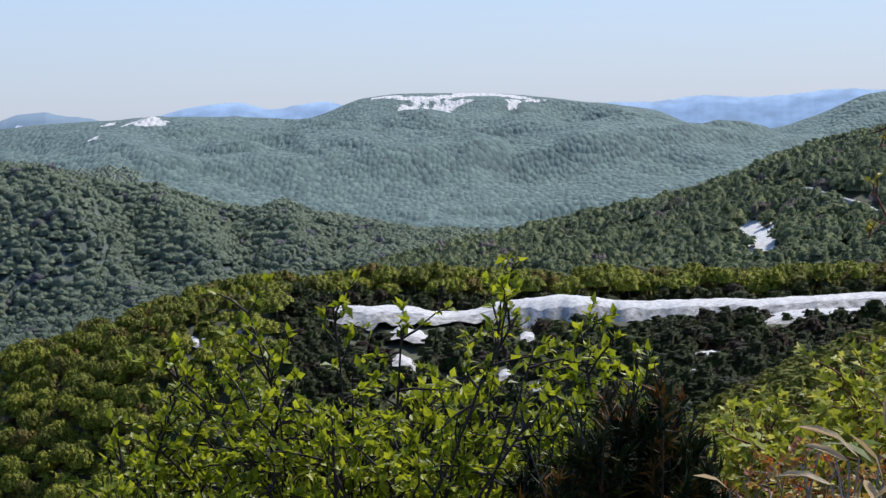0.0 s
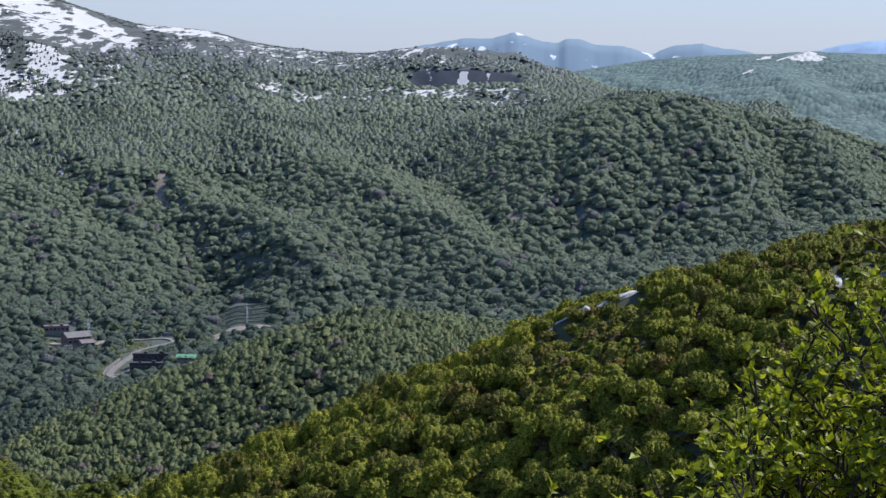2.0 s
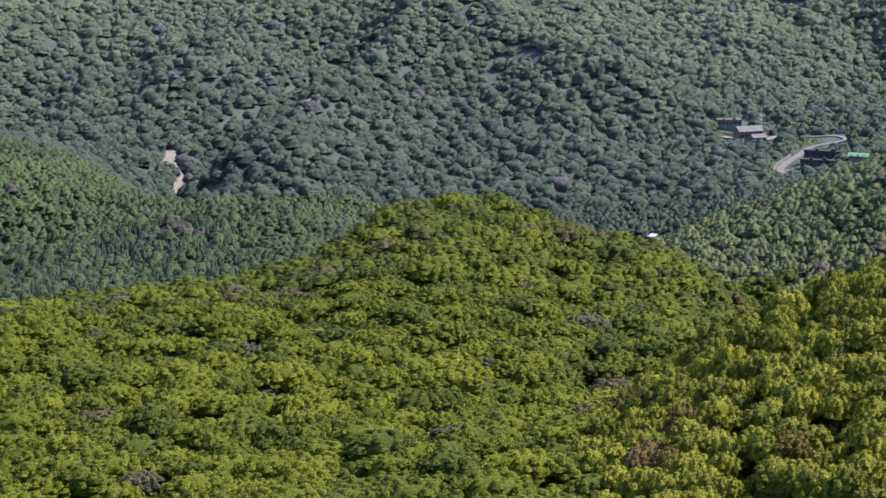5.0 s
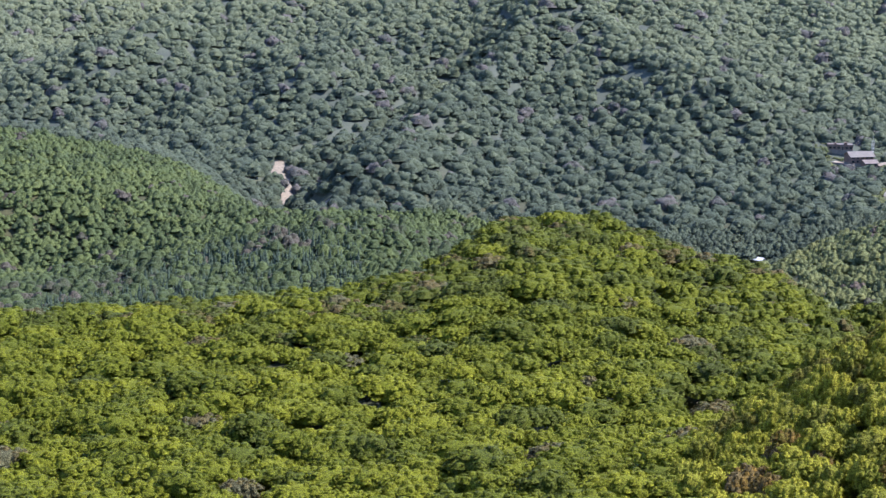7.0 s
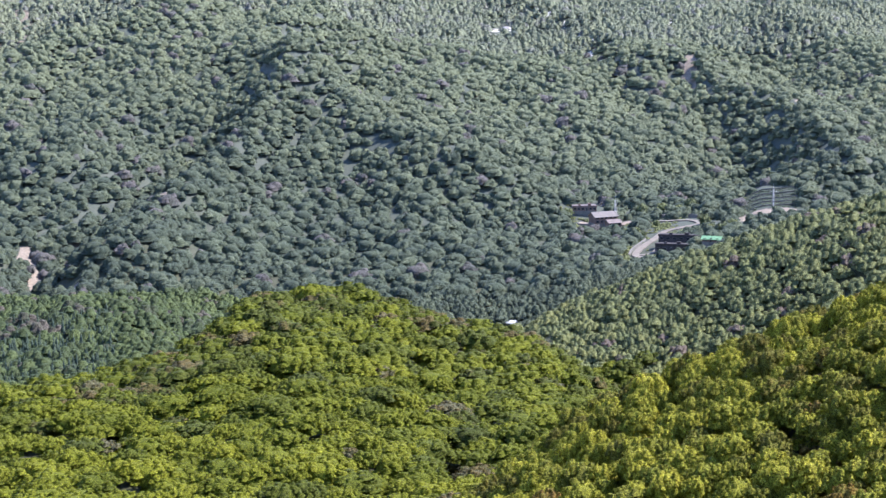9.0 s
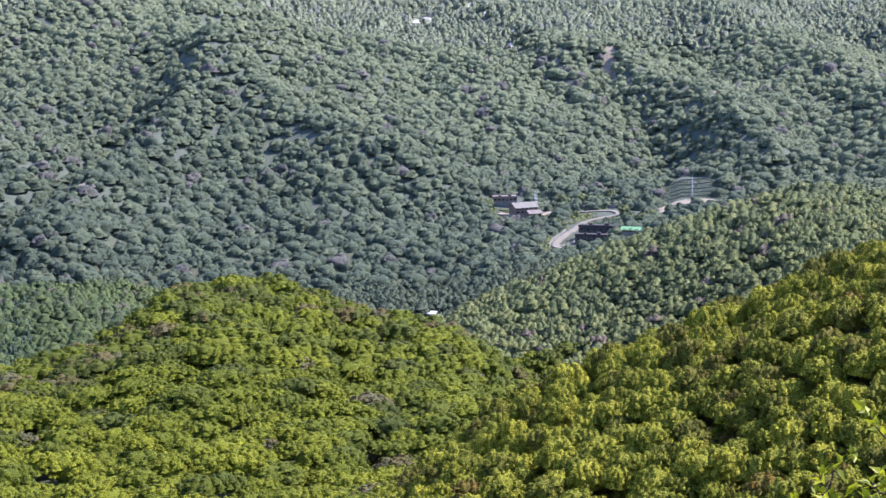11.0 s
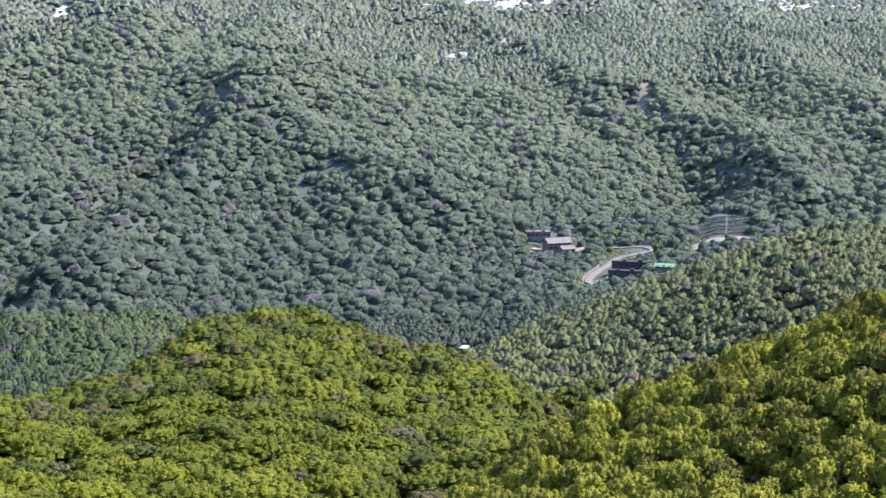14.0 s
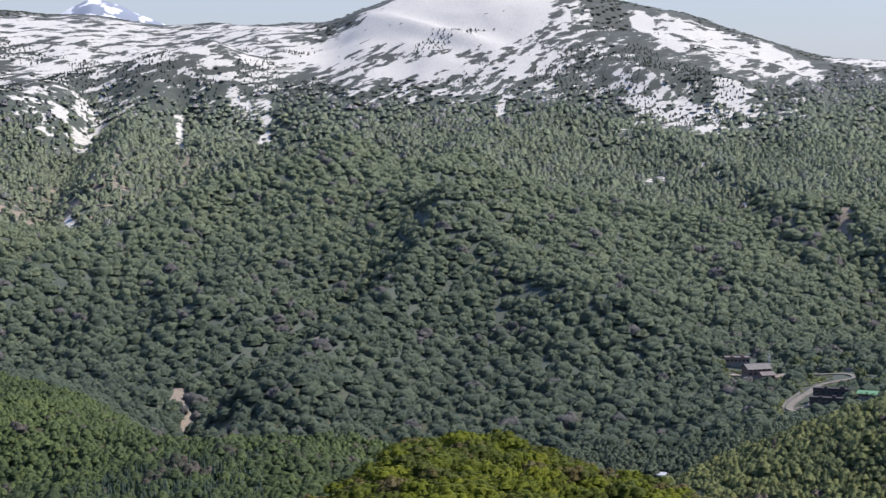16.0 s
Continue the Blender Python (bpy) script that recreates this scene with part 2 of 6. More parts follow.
NEAR_DIP = [(-62, 200, -87), (-40, 200, -86), (-30, 198, -84), (-20, 190, -74), (-10, 175, -54), (0, 165, -37), (5, 165, -27.9),
    (13, 165, -23.8), (22, 165, -20.3)]
SNOW_RIDGE = [(-62, 285, -103.7), (-40, 285, -99.8), (-34.7, 290, -94.7), (-30, 300, -79.7), (-25, 300, -67.5), (-20, 295, -54), (-15, 280, -40.4),
    (-10, 264, -30.5), (-5, 264, -25.2), (-1, 267, -26), (4, 268, -27.2), (8, 268, -27.3), (13, 270, -26.7), (22, 275, -25.2)]
RIDGE_BACK = [(-62, 330, -111.1), (-40, 335, -108.8), (-35, 340, -111.1), (-30, 350, -103.7), (-25, 352, -94.3), (-20, 350, -78.2),
    (-10, 330, -48.7), (0, 325, -38.8), (13, 325, -35.3), (22, 330, -31.2)]
GREEN_HILL = [(-62, 440, -116.7), (-53, 460, -119.9), (-46, 490, -122.3), (-43.3, 530, -123.8), (-41.2, 585, -121), (-39.4, 615, -122.9),
    (-37.5, 620, -124.1), (-36, 620, -129.4), (-34.7, 620, -133.9), (-32.5, 605, -136.4), (-30.2, 550, -141.9), (-27, 500, -139.5),
    (-20, 480, -109.3), (-10, 460, -73.4), (0, 440, -50.1), (13, 440, -43.1), (22, 440, -38.5)]
HILL_BACK = [(-62, 590, -147.1), (-53, 600, -147.4), (-43.5, 670, -151), (-38, 745, -162.4), (-34, 745, -170.6), (-30, 690, -170.8),
    (-25, 650, -157.3), (-20, 610, -125.2), (-10, 560, -82.7), (0, 520, -58.3), (13, 470, -40.3), (22, 460, -35.4)]
SECOND_RIDGE = [(-62, 780, -179.6), (-53, 800, -170.9), (-49.5, 800, -161), (-45.5, 800, -153.5), (-43.3, 805, -159.5), (-41.8, 820, -169.1),
    (-37, 850, -186.5), (-33.3, 870, -187.6), (-31.5, 855, -172.8), (-29, 835, -153), (-25, 805, -126.8), (-23, 795, -115.8), (-21.5, 790, -111.5),
    (-17, 780, -115.4), (-12, 750, -98.9), (-2.3, 700, -58.6), (-0.6, 700, -52.8), (4.5, 695, -40.4), (7.9, 690, -31.7), (10.4, 685, -20),
    (13.1, 680, -11.7), (22, 680, 10)]
SECOND_BACK = [(-62, 850, -131.8), (-53, 870, -152.9), (-45.5, 870, -171.4), (-43.3, 875, -177.9), (-37, 920, -201.8), (-33.3, 940, -198.4),
    (-29, 905, -170.4), (-25, 875, -142.4), (-21.5, 860, -125.9), (-17, 850, -130.3), (-12, 820, -112.8), (-2.3, 770, -69), (4.5, 765, -49),
    (10.4, 755, -26.6), (13.1, 750, -17.4), (22, 750, 3.6)]
VALLEY = [(-62, 1000, -128.8), (-52.6, 1000, -150.8), (-51.3, 1000, -156.2), (-49.5, 990, -172.6), (-47.6, 975, -193.8), (-45, 985, -189.7),
    (-39, 950, -200.2), (-33.5, 955, -196.4), (-31.2, 1060, -185), (-29.5, 1120, -181.4), (-27, 1160, -178.5), (-24, 1130, -170.9),
    (-20, 1150, -165.7), (-13, 1200, -147.3), (0, 1150, -100.6), (7, 1100, -75), (13, 1000, -41.9), (22, 1000, 0)]
SLOPE_FOOT = [(-62, 1200, -179.3), (-53, 1190, -188.5), (-49, 1160, -183.7), (-45, 1180, -178.5), (-39, 1230, -177.2), (-33, 1280, -177.6),
    (-29, 1290, -179), (-24, 1300, -168.8), (-18.6, 1330, -149.2), (-13, 1330, -132.8), (0, 1350, -111), (13, 1300, -68.1), (22, 1300, -45.4)]
MID_SLOPE = [(-62, 1600, -128.7), (-50, 1600, -125.9), (-40, 1600, -120.3), (-30, 1620, -124.7), (-24, 1640, -126.2), (-20, 1650, -112.5),
    (-18.6, 1660, -98.6), (-17.4, 1680, -82.9), (-15.9, 1700, -57.3), (-14.2, 1700, -37.2), (-12.5, 1700, -41.6), (-10.8, 1700, -55.3),
    (-9, 1700, -69.8), (-6, 1700, -83.8), (-3, 1700, -92.1), (-1.4, 1700, -104), (0, 1690, -115.2), (6, 1700, -115.9), (13, 1600, -81.1),
    (22, 1600, -55.9)]
HIGH_SLOPE = [(-62, 2150, -60.1), (-53, 2150, -48.8), (-42, 2150, -56.3), (-35, 2150, -56.3), (-30, 2150, -63.8), (-24, 2150, -75.1),
    (-19, 2150, -67.6), (-16, 2150, -63.8), (-13, 2200, -73), (-9, 2250, -102.2), (-3, 2350, -139.6), (2, 2350, -135.5), (7, 2350, -110.8),
    (13, 2300, -80.3), (22, 2300, -40.1)]
SKYLINE = [(-62, 2800, 127.1), (-52.6, 2800, 106.1), (-50, 2800, 100.2), (-47.8, 2800, 86.5), (-43.4, 2800, 89), (-41.7, 2750, 115),
    (-40, 2730, 134), (-38, 2720, 146), (-36, 2700, 136), (-34.2, 2700, 113), (-32.5, 2720, 95), (-30.5, 2750, 64.3), (-28.1, 2800, 33.2), (-26.6, 2800, 29.3), (-25, 2800, 10.7),
    (-22.1, 2800, -2.6), (-20.2, 2800, 6.7), (-18.8, 2780, -3.5), (-17.4, 2750, -10.8), (-16.2, 2750, -26.6), (-13, 2850, -64.7), (-6, 2950, -69.5),
    (0, 3000, -68.1), (6, 3000, -62.8), (13, 2900, -65.8), (22, 2900, 0)]
FAR_SKYLINE = [(-62, 3500, 36.7), (-45, 3500, 24.4), (-30, 3500, -36.7), (-22, 3600, -62.8), (-17.5, 3700, -48.4), (-15, 3750, -27.9),
    (-13, 3800, -7), (-10.2, 3800, 4.9), (-6.4, 3850, 7.1), (-4.2, 3850, -1), (-2.2, 3850, 38), (-1.3, 3850, 44.7), (1.2, 3850, 43),
    (4.6, 3850, 18.5), (6.3, 3850, 2.4), (7.9, 3850, -35.2), (9.6, 3850, -42), (11, 3800, -18.3), (12.7, 3800, 22.9), (13.5, 3800, 28.2),
    (22, 3800, 54.7)]
PLAIN = [(-62, 4800, -125.7), (22, 4800, -125.7)]

LINES = [FOREGROUND, BROW, NEAR_SLOPE, NEAR_DIP, SNOW_RIDGE, RIDGE_BACK, GREEN_HILL, HILL_BACK, SECOND_RIDGE, SECOND_BACK, VALLEY, SLOPE_FOOT, MID_SLOPE,
         HIGH_SLOPE, SKYLINE, FAR_SKYLINE, PLAIN]


def slopes(x, y):
    """Slopes of a curve through the points that never overshoots them; x, y: points along axis 0."""
    h, d = np.diff(x, axis=0), np.diff(y, axis=0) / np.diff(x, axis=0)
    m = np.zeros_like(y)
    w1, w2 = 2 * h[1:] + h[:-1], h[1:] + 2 * h[:-1]
    same = d[1:] * d[:-1] > 0
    with np.errstate(divide="ignore", invalid="ignore"):
        m[1:-1] = np.where(same, (w1 + w2) / (w1 / d[:-1] + w2 / d[1:]), 0.0)
    m[0], m[-1] = d[0], d[-1]
    return m


def curve_at(x, y, q):
    """The curve through (x, y) at q, for one set of points."""
    m = slopes(x, y)
    i = np.clip(np.searchsorted(x, q) - 1, 0, len(x) - 2)
    h = x[i + 1] - x[i]
    t = (q - x[i]) / h
    return ((1 + 2 * t) * (1 - t) ** 2 * y[i] + t * (1 - t) ** 2 * h * m[i] + t * t * (3 - 2 * t) * y[i + 1] + t * t * (t - 1) * h * m[i + 1])


def value_noise(x, y, seed):
    """Smooth noise of unit cell, 0 to 1."""
    xi, yi = np.floor(x).astype(np.int64), np.floor(y).astype(np.int64)
    fx, fy = x - xi, y - yi
    fx, fy = fx * fx * fx * (fx * (fx * 6 - 15) + 10), fy * fy * fy * (fy * (fy * 6 - 15) + 10)

    def cell(a, b):
        k = (a * 374761393 + b * 668265263 + seed * 982451653) & 0x7FFFFFFF
        k = ((k ^ (k >> 13)) * 1274126177) & 0x7FFFFFFF
        return ((k ^ (k >> 16)) & 0xFFFF) / 65535.0

    a = cell(xi, yi) * (1 - fx) + cell(xi + 1, yi) * fx
    b = cell(xi, yi + 1) * (1 - fx) + cell(xi + 1, yi + 1) * fx
    return a * (1 - fy) + b * fy


def fbm(x, y, seed, octaves=4):
    s, a, tot = 0.0, 1.0, 0.0
    for o in range(octaves):
        s, tot = s + a * value_noise(x * 2 ** o, y * 2 ** o, seed + o), tot + a
        a *= 0.5
    return s / tot


AZ = np.concatenate([np.arange(-58, 18.01, 0.16), np.arange(21, 301, 3.0)])
RADII = np.concatenate([np.geomspace(1.5, 150, 66), np.arange(154, 352, 4.5), np.arange(357, 905, 9.5), np.arange(914, 3000, 14), np.arange(3018, 3930, 18), np.linspace(3980, 4900, 10)])
az_line = np.where(AZ > 20, 20 - 80 * (AZ - 20) / 280, AZ)   # behind the lookout the land closes round
R_NODE = np.array([curve_at(np.array([p[0] for p in k], float), np.array([p[1] for p in k], float), az_line) for k in LINES])
Z_NODE = np.array([curve_at(np.array([p[0] for p in k], float), np.array([p[2] for p in k], float), az_line) for k in LINES])
R_NODE = np.concatenate([np.full((1, len(AZ)), 1.5), R_NODE, np.full((1, len(AZ)), 5000.0)])
Z_NODE = np.concatenate([np.full((1, len(AZ)), -1.7), Z_NODE, Z_NODE[-1:]])
HEIGHT = np.array([curve_at(np.log(R_NODE[:, j]), Z_NODE[:, j], np.log(RADII)) for j in range(len(AZ))]).T
GX, GY = RADII[:, None] * np.sin(np.radians(AZ)), RADII[:, None] * np.cos(np.radians(AZ))
RR, AA = np.broadcast_to(RADII[:, None], GX.shape), np.broadcast_to(az_line, GX.shape)


def fade(x, a, b):
    t = np.clip((x - a) / (b - a), 0, 1)
    return t * t * (3 - 2 * t)


def spur(points, width, lift):
    """Raises a rib (or, with a negative lift, cuts a gully) along a line of (bearing, distance) points."""
    best = np.full(GX.shape, 1e9)
    p = [(d * math.sin(radians(a)), d * math.cos(radians(a))) for a, d in points]
    for (x0, y0), (x1, y1) in zip(p[:-1], p[1:]):
        dx, dy = x1 - x0, y1 - y0
        t = np.clip(((GX - x0) * dx + (GY - y0) * dy) / (dx * dx + dy * dy), 0, 1)
        best = np.minimum(best, np.hypot(GX - x0 - t * dx, GY - y0 - t * dy))
    return lift * np.exp(-(best / width) ** 2 * 1.2)


def crest_line(points, width, lift):
    """Like spur, but with a sharp crest (or a sharp bed) and flanks that flatten out."""
    best = -np.log(np.maximum(spur(points, width, 1.0), 1e-12)) / 1.2
    return 0.95 * lift * np.exp(-1.5 * (np.sqrt(best + 0.03) - 0.17))


# ribs and gullies of the great slope, then the unevenness of the ground
HEIGHT = HEIGHT + spur([(-54, 2100), (-52.7, 2150), (-49.9, 2300), (-47.8, 2350), (-46.8, 2400)], 69, 42)
RIBS = [
    ([(-36.0, 2076), (-37.7, 1888), (-39.1, 1712), (-40.4, 1540), (-39.4, 1452), (-38.4, 1392), (-37.2, 1340), (-35.8, 1300), (-34.4, 1266)], 66, 38),
    ([(-39.4, 1440), (-40.8, 1308), (-42.2, 1248), (-43.5, 1156), (-45.1, 1076)], 60, 32),
    ([(-40.1, 1928), (-42.1, 1784), (-44.2, 1650), (-46.2, 1604), (-47.9, 1548), (-49.5, 1468), (-51.4, 1392), (-52.9, 1332)], 75, 38),
    ([(-35.3, 2040), (-33.1, 2040), (-31.5, 1912), (-30.3, 1748), (-29.0, 1564), (-28.2, 1460)], 60, 22),
    ([(-27.7, 1620), (-26.3, 1532), (-24.9, 1488), (-24.3, 1408), (-23.6, 1328), (-22.9, 1262)], 46, 26),
    ([(-25.3, 1888), (-23.1, 1692), (-21.0, 1500), (-19.3, 1380), (-17.9, 1272), (-16.7, 1204)], 70, 28),
    ([(-42.1, 1784), (-43.3, 1560), (-45.0, 1400), (-47.0, 1280)], 55, 20),
    ([(-49.0, 2162), (-49.7, 1841)], 40, 22), ([(-46.3, 1950), (-45.0, 1960), (-43.0, 2000)], 30, 22), ([(-33.8, 2310), (-31.0, 2330)], 46, 24), ([(-20.5, 2560), (-17.2, 2620)], 46, 16),
    ([(-8.6, 1690), (-8.0, 1560), (-7.2, 1440)], 45, 20), ([(-4.8, 1690), (-4.6, 1560), (-4.4, 1440)], 45, 20), ([(-11.6, 1650), (-11.0, 1480)], 40, 18),
]
GULLIES = [
    ([(-44.8, 2208), (-45.8, 2072), (-47.3, 1896), (-48.5, 1760), (-50.8, 1604), (-52.8, 1488)], 52, -32),
    ([(-42.3, 1330), (-43.9, 1232), (-45.6, 1156), (-46.9, 1096), (-47.6, 1052)], 46, -26),
    ([(-38.0, 1560), (-37.2, 1450), (-36.2, 1380), (-34.6, 1330), (-32.8, 1300)], 42, -18),
    ([(-31.2, 1850), (-30.0, 1616), (-29.3, 1528), (-28.6, 1460)], 38, -20),
    ([(-28.0, 1580), (-27.0, 1480), (-26.0, 1404), (-25.3, 1304)], 44, -18),
    ([(-20.2, 1808), (-18.7, 1580), (-18.0, 1468), (-17.1, 1380), (-16.1, 1292)], 52, -26),
    ([(-45.8, 1860), (-43.0, 1900)], 30, -22), ([(-49.9, 2261), (-50.8, 2027), (-51.8, 1733)], 42, -34), ([(-47.3, 2285), (-47.8, 2063), (-48.3, 1838)], 32, -20),
    ([(-9.8, 1660), (-9.2, 1540), (-9.0, 1420)], 40, -24), ([(-6.4, 1660), (-6.0, 1540), (-5.7, 1420)], 38, -24), ([(-3.4, 1660), (-3.4, 1530), (-3.0, 1420)], 36, -22),
]
FAR_RIBS = [[(-8.0, 3330), (-6.6, 3050), (-5.5, 2850)], [(-4.0, 3260), (-2.8, 3100), (-1.5, 2850)], [(-0.8, 3400), (0.4, 3150), (1, 2900)], [(2.7, 3280), (3.0, 3130), (3.2, 2900)],
            [(5.6, 3220), (5.0, 3080), (4.5, 2930)], [(9.0, 3200), (8.0, 3080), (6.5, 2930)], [(-11.6, 3350), (-10, 3050), (-8.5, 2800)]]
for line in FAR_RIBS:
    HEIGHT = HEIGHT + spur(line, 85, 24)
for line, wide, lift in RIBS + GULLIES:
    HEIGHT = HEIGHT + crest_line(line, wide, lift)
# a dark crag below the eastern shoulder
CRAG = fade(AA, -20.7, -20.0) * (1 - fade(AA, -17.3, -16.8))
HEIGHT = HEIGHT - 24 * CRAG * fade(RR, 2330, 2440) * (1 - fade(RR, 2446, 2476))
CRAG = CRAG * fade(RR, 2438, 2446) * (1 - fade(RR, 2472, 2484))
HEIGHT = HEIGHT + spur([(-16.3, 281), (-15.0, 280), (-13.2, 277)], 5, 2.8)
# open ground in the valley: round the lodges, along the road, at the retaining grid
CLEARING = np.maximum.reduce([-spur(p, w, -1.0) for p, w in (
    ([(-31.0, 1204), (-30.6, 1203)], 14), ([(-30.6, 1176), (-29.9, 1162)], 16), ([(-28.5, 1062), (-27.7, 1066)], 14), ([(-33.15, 935), (-33.1, 952)], 5), ([(-29.3, 1050), (-29.0, 1090), (-28.4, 1130), (-27.4, 1150)], 15),
    ([(-28.6, 1062), (-28.5, 1100)], 9), ([(-27.2, 1050), (-26.8, 1066)], 11), ([(-29.7, 1165), (-28.8, 1168), (-27.6, 1160)], 14), ([(-25.8, 1195), (-24.8, 1195)], 18), ([(-25.8, 1160), (-24.5, 1160)], 16), ([(-25.7, 1218), (-24.8, 1218)], 10))])
# old snow lying along a path and in a gully on the wooded ridge
SNOW_PATH = np.maximum.reduce([-spur(p, w, -1.0) for p, w in (([(9.9, 607), (11.2, 579), (12.2, 554), (13.0, 531), (14.5, 512)], 3.5), ([(9.05, 575), (9.5, 542), (9.6, 505)], 4.5))])

warp = (fbm(GX / 300, GY / 300, 19, 2) - 0.5) * 1.1
rib = 1 - np.abs(2 * fbm(np.radians(AA) * 9.5 + warp + 7.3, RR / 520 + warp, 11, 3) - 1)
village = 1 - np.exp(-((GX - bearing_point(-28.8, 1140).x) ** 2 + (GY - bearing_point(-28.8, 1140).y) ** 2) / 95 ** 2)
HEIGHT = HEIGHT + village * (rib - 0.72) * 26 * fade(RR, 1000, 1250) * (1 - 0.75 * fade(RR, 2450, 2700)) * (1 - 0.5 * fade(RR, 3000, 3600))
far_rib = 1 - np.abs(2 * fbm((GX + 0.5 * GY) / 330 + warp, GY / 700 + warp, 23, 4) - 1)
HEIGHT = HEIGHT + (far_rib - 0.72) * 64 * fade(RR, 2500, 2900) * (1 - fade(RR, 3450, 3800)) * fade(AA, -18, -13)
HEIGHT = HEIGHT + (fbm(GX / 60, GY / 60, 3, 4) - 0.5) * np.clip(RR * 0.006, 0.0, 9) * fade(RR, 20, 60) * (1 - 0.8 * fade(RR, 2600, 2950))
HEIGHT = HEIGHT + (fbm(GX / 9, GY / 9, 31, 3) - 0.5) * 0.9 * fade(RR, 14, 60)


def sample(grid, x, y):
    """A grid's value at plan positions within the finely meshed sector."""
    r, a = np.hypot(x, y), np.degrees(np.arctan2(x, y))
    j = np.clip((a + 58) / 0.16, 0, 474.999)
    i = np.clip(np.interp(r, RADII, np.arange(len(RADII))), 0, len(RADII) - 1.001)
    i0, j0 = i.astype(int), j.astype(int)
    fi, fj = i - i0, j - j0
    return ((grid[i0, j0] * (1 - fi) + grid[i0 + 1, j0] * fi) * (1 - fj) + (grid[i0, j0 + 1] * (1 - fi) + grid[i0 + 1, j0 + 1] * fi) * fj)


def ground_at(az, dist):
    p = bearing_point(az, dist)
    p.z = float(sample(HEIGHT, np.array([p.x]), np.array([p.y]))[0])
    return p


# where old snow lies: bearing, distance, half sizes across and along (m), how closed it is
SNOW_SUMMIT = [(-39, 2519, 112, 129, 1), (-40.1, 2570, 84, 98, 1), (-42.1, 2507, 67, 66, 0.85), (-43.4, 2486, 52, 75, 0.8), (-45.6, 2666, 103, 62, 0.6), (-51.4,
    2615, 58, 30, 0.8), (-49.7, 2495, 89, 66, 0.6), (-50.4, 2387, 42, 99, 0.6), (-47.7, 2486, 55, 50, 0.7), (-52.1, 2276, 27, 99, 0.5), (-50.3, 2195, 14,
    87, 0.55), (-47.5, 2198, 5, 104, 0.62), (-45.5, 2345, 28, 92, 0.52), (-40.5, 2357, 70, 21, 0.9)]
SNOW_SHOULDER = [(-37.2, 2354, 56, 54, 0.62), (-37.7, 2393, 142, 45, 0.46), (-39.2, 2279, 128, 42, 0.4), (-33.7, 2552, 15, 44, 0.95), (-33.2, 2504, 21, 33, 0.9),
    (-32.7, 2459, 16, 26, 0.85), (-32.2, 2564, 38, 51, 0.8), (-31.3, 2570, 30, 68, 0.7), (-31.2, 2462, 29, 45, 0.6), (-30, 2558, 45, 76, 0.8), (-29, 2552,
    30, 64, 0.55), (-33.5, 2258, 27, 24, 0.62), (-32.5, 2240, 30, 45, 0.62), (-31.2, 2309, 21, 33, 0.75)]
SNOW_FLANK = [(-31.8, 2204, 26, 26, 0.6), (-33.7, 2315, 14, 14, 0.5), (-32.7, 2336, 6, 14, 0.8), (-30.5, 2291, 27, 46, 0.5), (-29, 2345, 11, 12, 0.8), (-29.3, 2261,
    20, 33, 0.5), (-27.2, 2690, 32, 8, 0.8), (-33.3, 1865, 12, 42, 0.44), (-30.6, 1994, 18, 45, 0.5), (-34.3, 2060, 15, 50, 0.45), (-51.8, 1745, 18, 38,
    0.6), (-50.8, 1730, 5, 58, 0.7), (-37.9, 2186, 6, 102, 0.6), (-45, 2231, 7, 108, 0.55)]
SNOW_EAST = [(-27.1, 2700, 60, 60, 0.62), (-23, 2620, 200, 140, 0.36), (-22.5, 2330, 180, 60, 0.34), (-20.0, 2437, 22, 9, 0.85), (-19.3, 2430, 16, 9, 0.7), (-18.75, 2446, 7, 26, 0.85), (-18.3, 2432, 20, 9, 0.85), (-17.75, 2432, 18, 9, 0.85), (-17.1, 2442, 16, 12, 0.85), (-18.0, 2450, 3, 18, 0.8), (-19.7, 2462, 3, 16, 0.7), (-19.9, 2572, 14, 14, 0.7), (-24.0, 2336, 60, 20, 0.5), (-22.8, 2309, 50, 20, 0.5),
             (-20.2, 2325, 60, 30, 0.42), (-18.9, 2310, 26, 40, 0.5), (-17.9, 2300, 50, 40, 0.44), (-16.9, 2295, 30, 20, 0.42), (-31.2, 1958, 14, 20, 0.46),
             (-1.6, 3730, 26, 24, 0.95), (-1.0, 3690, 24, 26, 0.9), (-0.5, 3685, 30, 20, 0.95), (0.1, 3690, 40, 20, 0.95), (0.6, 3715, 34, 24, 0.95), (1.1, 3770, 44, 50, 0.95), (1.8, 3755, 44, 22, 0.95), (2.4, 3730, 26, 22, 0.9), (2.2, 3570, 16, 60, 0.72), (0.65, 3620, 22, 26, 0.82), (2.7, 3700, 30, 20, 0.6), (-1.0, 3520, 18, 90, 0.95), (-0.75, 3590, 8, 70, 0.95), (-0.42, 3625, 8, 40, 0.9), (-0.1, 3600, 8, 70, 0.9), (0.24, 3600, 10, 60, 0.95), (-9.8, 3464, 12, 30, 0.9), (-9.15, 3330, 18, 30, 0.72), (-8.65, 3290, 24, 34, 0.95), (-8.3, 3285, 16, 20, 0.8), (-10.3, 3052, 10, 30, 0.6)]
SNOW_NEAR = [(9.05, 571, 3.6, 12, 0.72), (9.3, 556, 3.0, 12, 0.7), (9.5, 541, 4.0, 12, 0.8), (9.6, 525, 2.6, 12, 0.85), (9.9, 555, 1.6, 14, 0.8)]
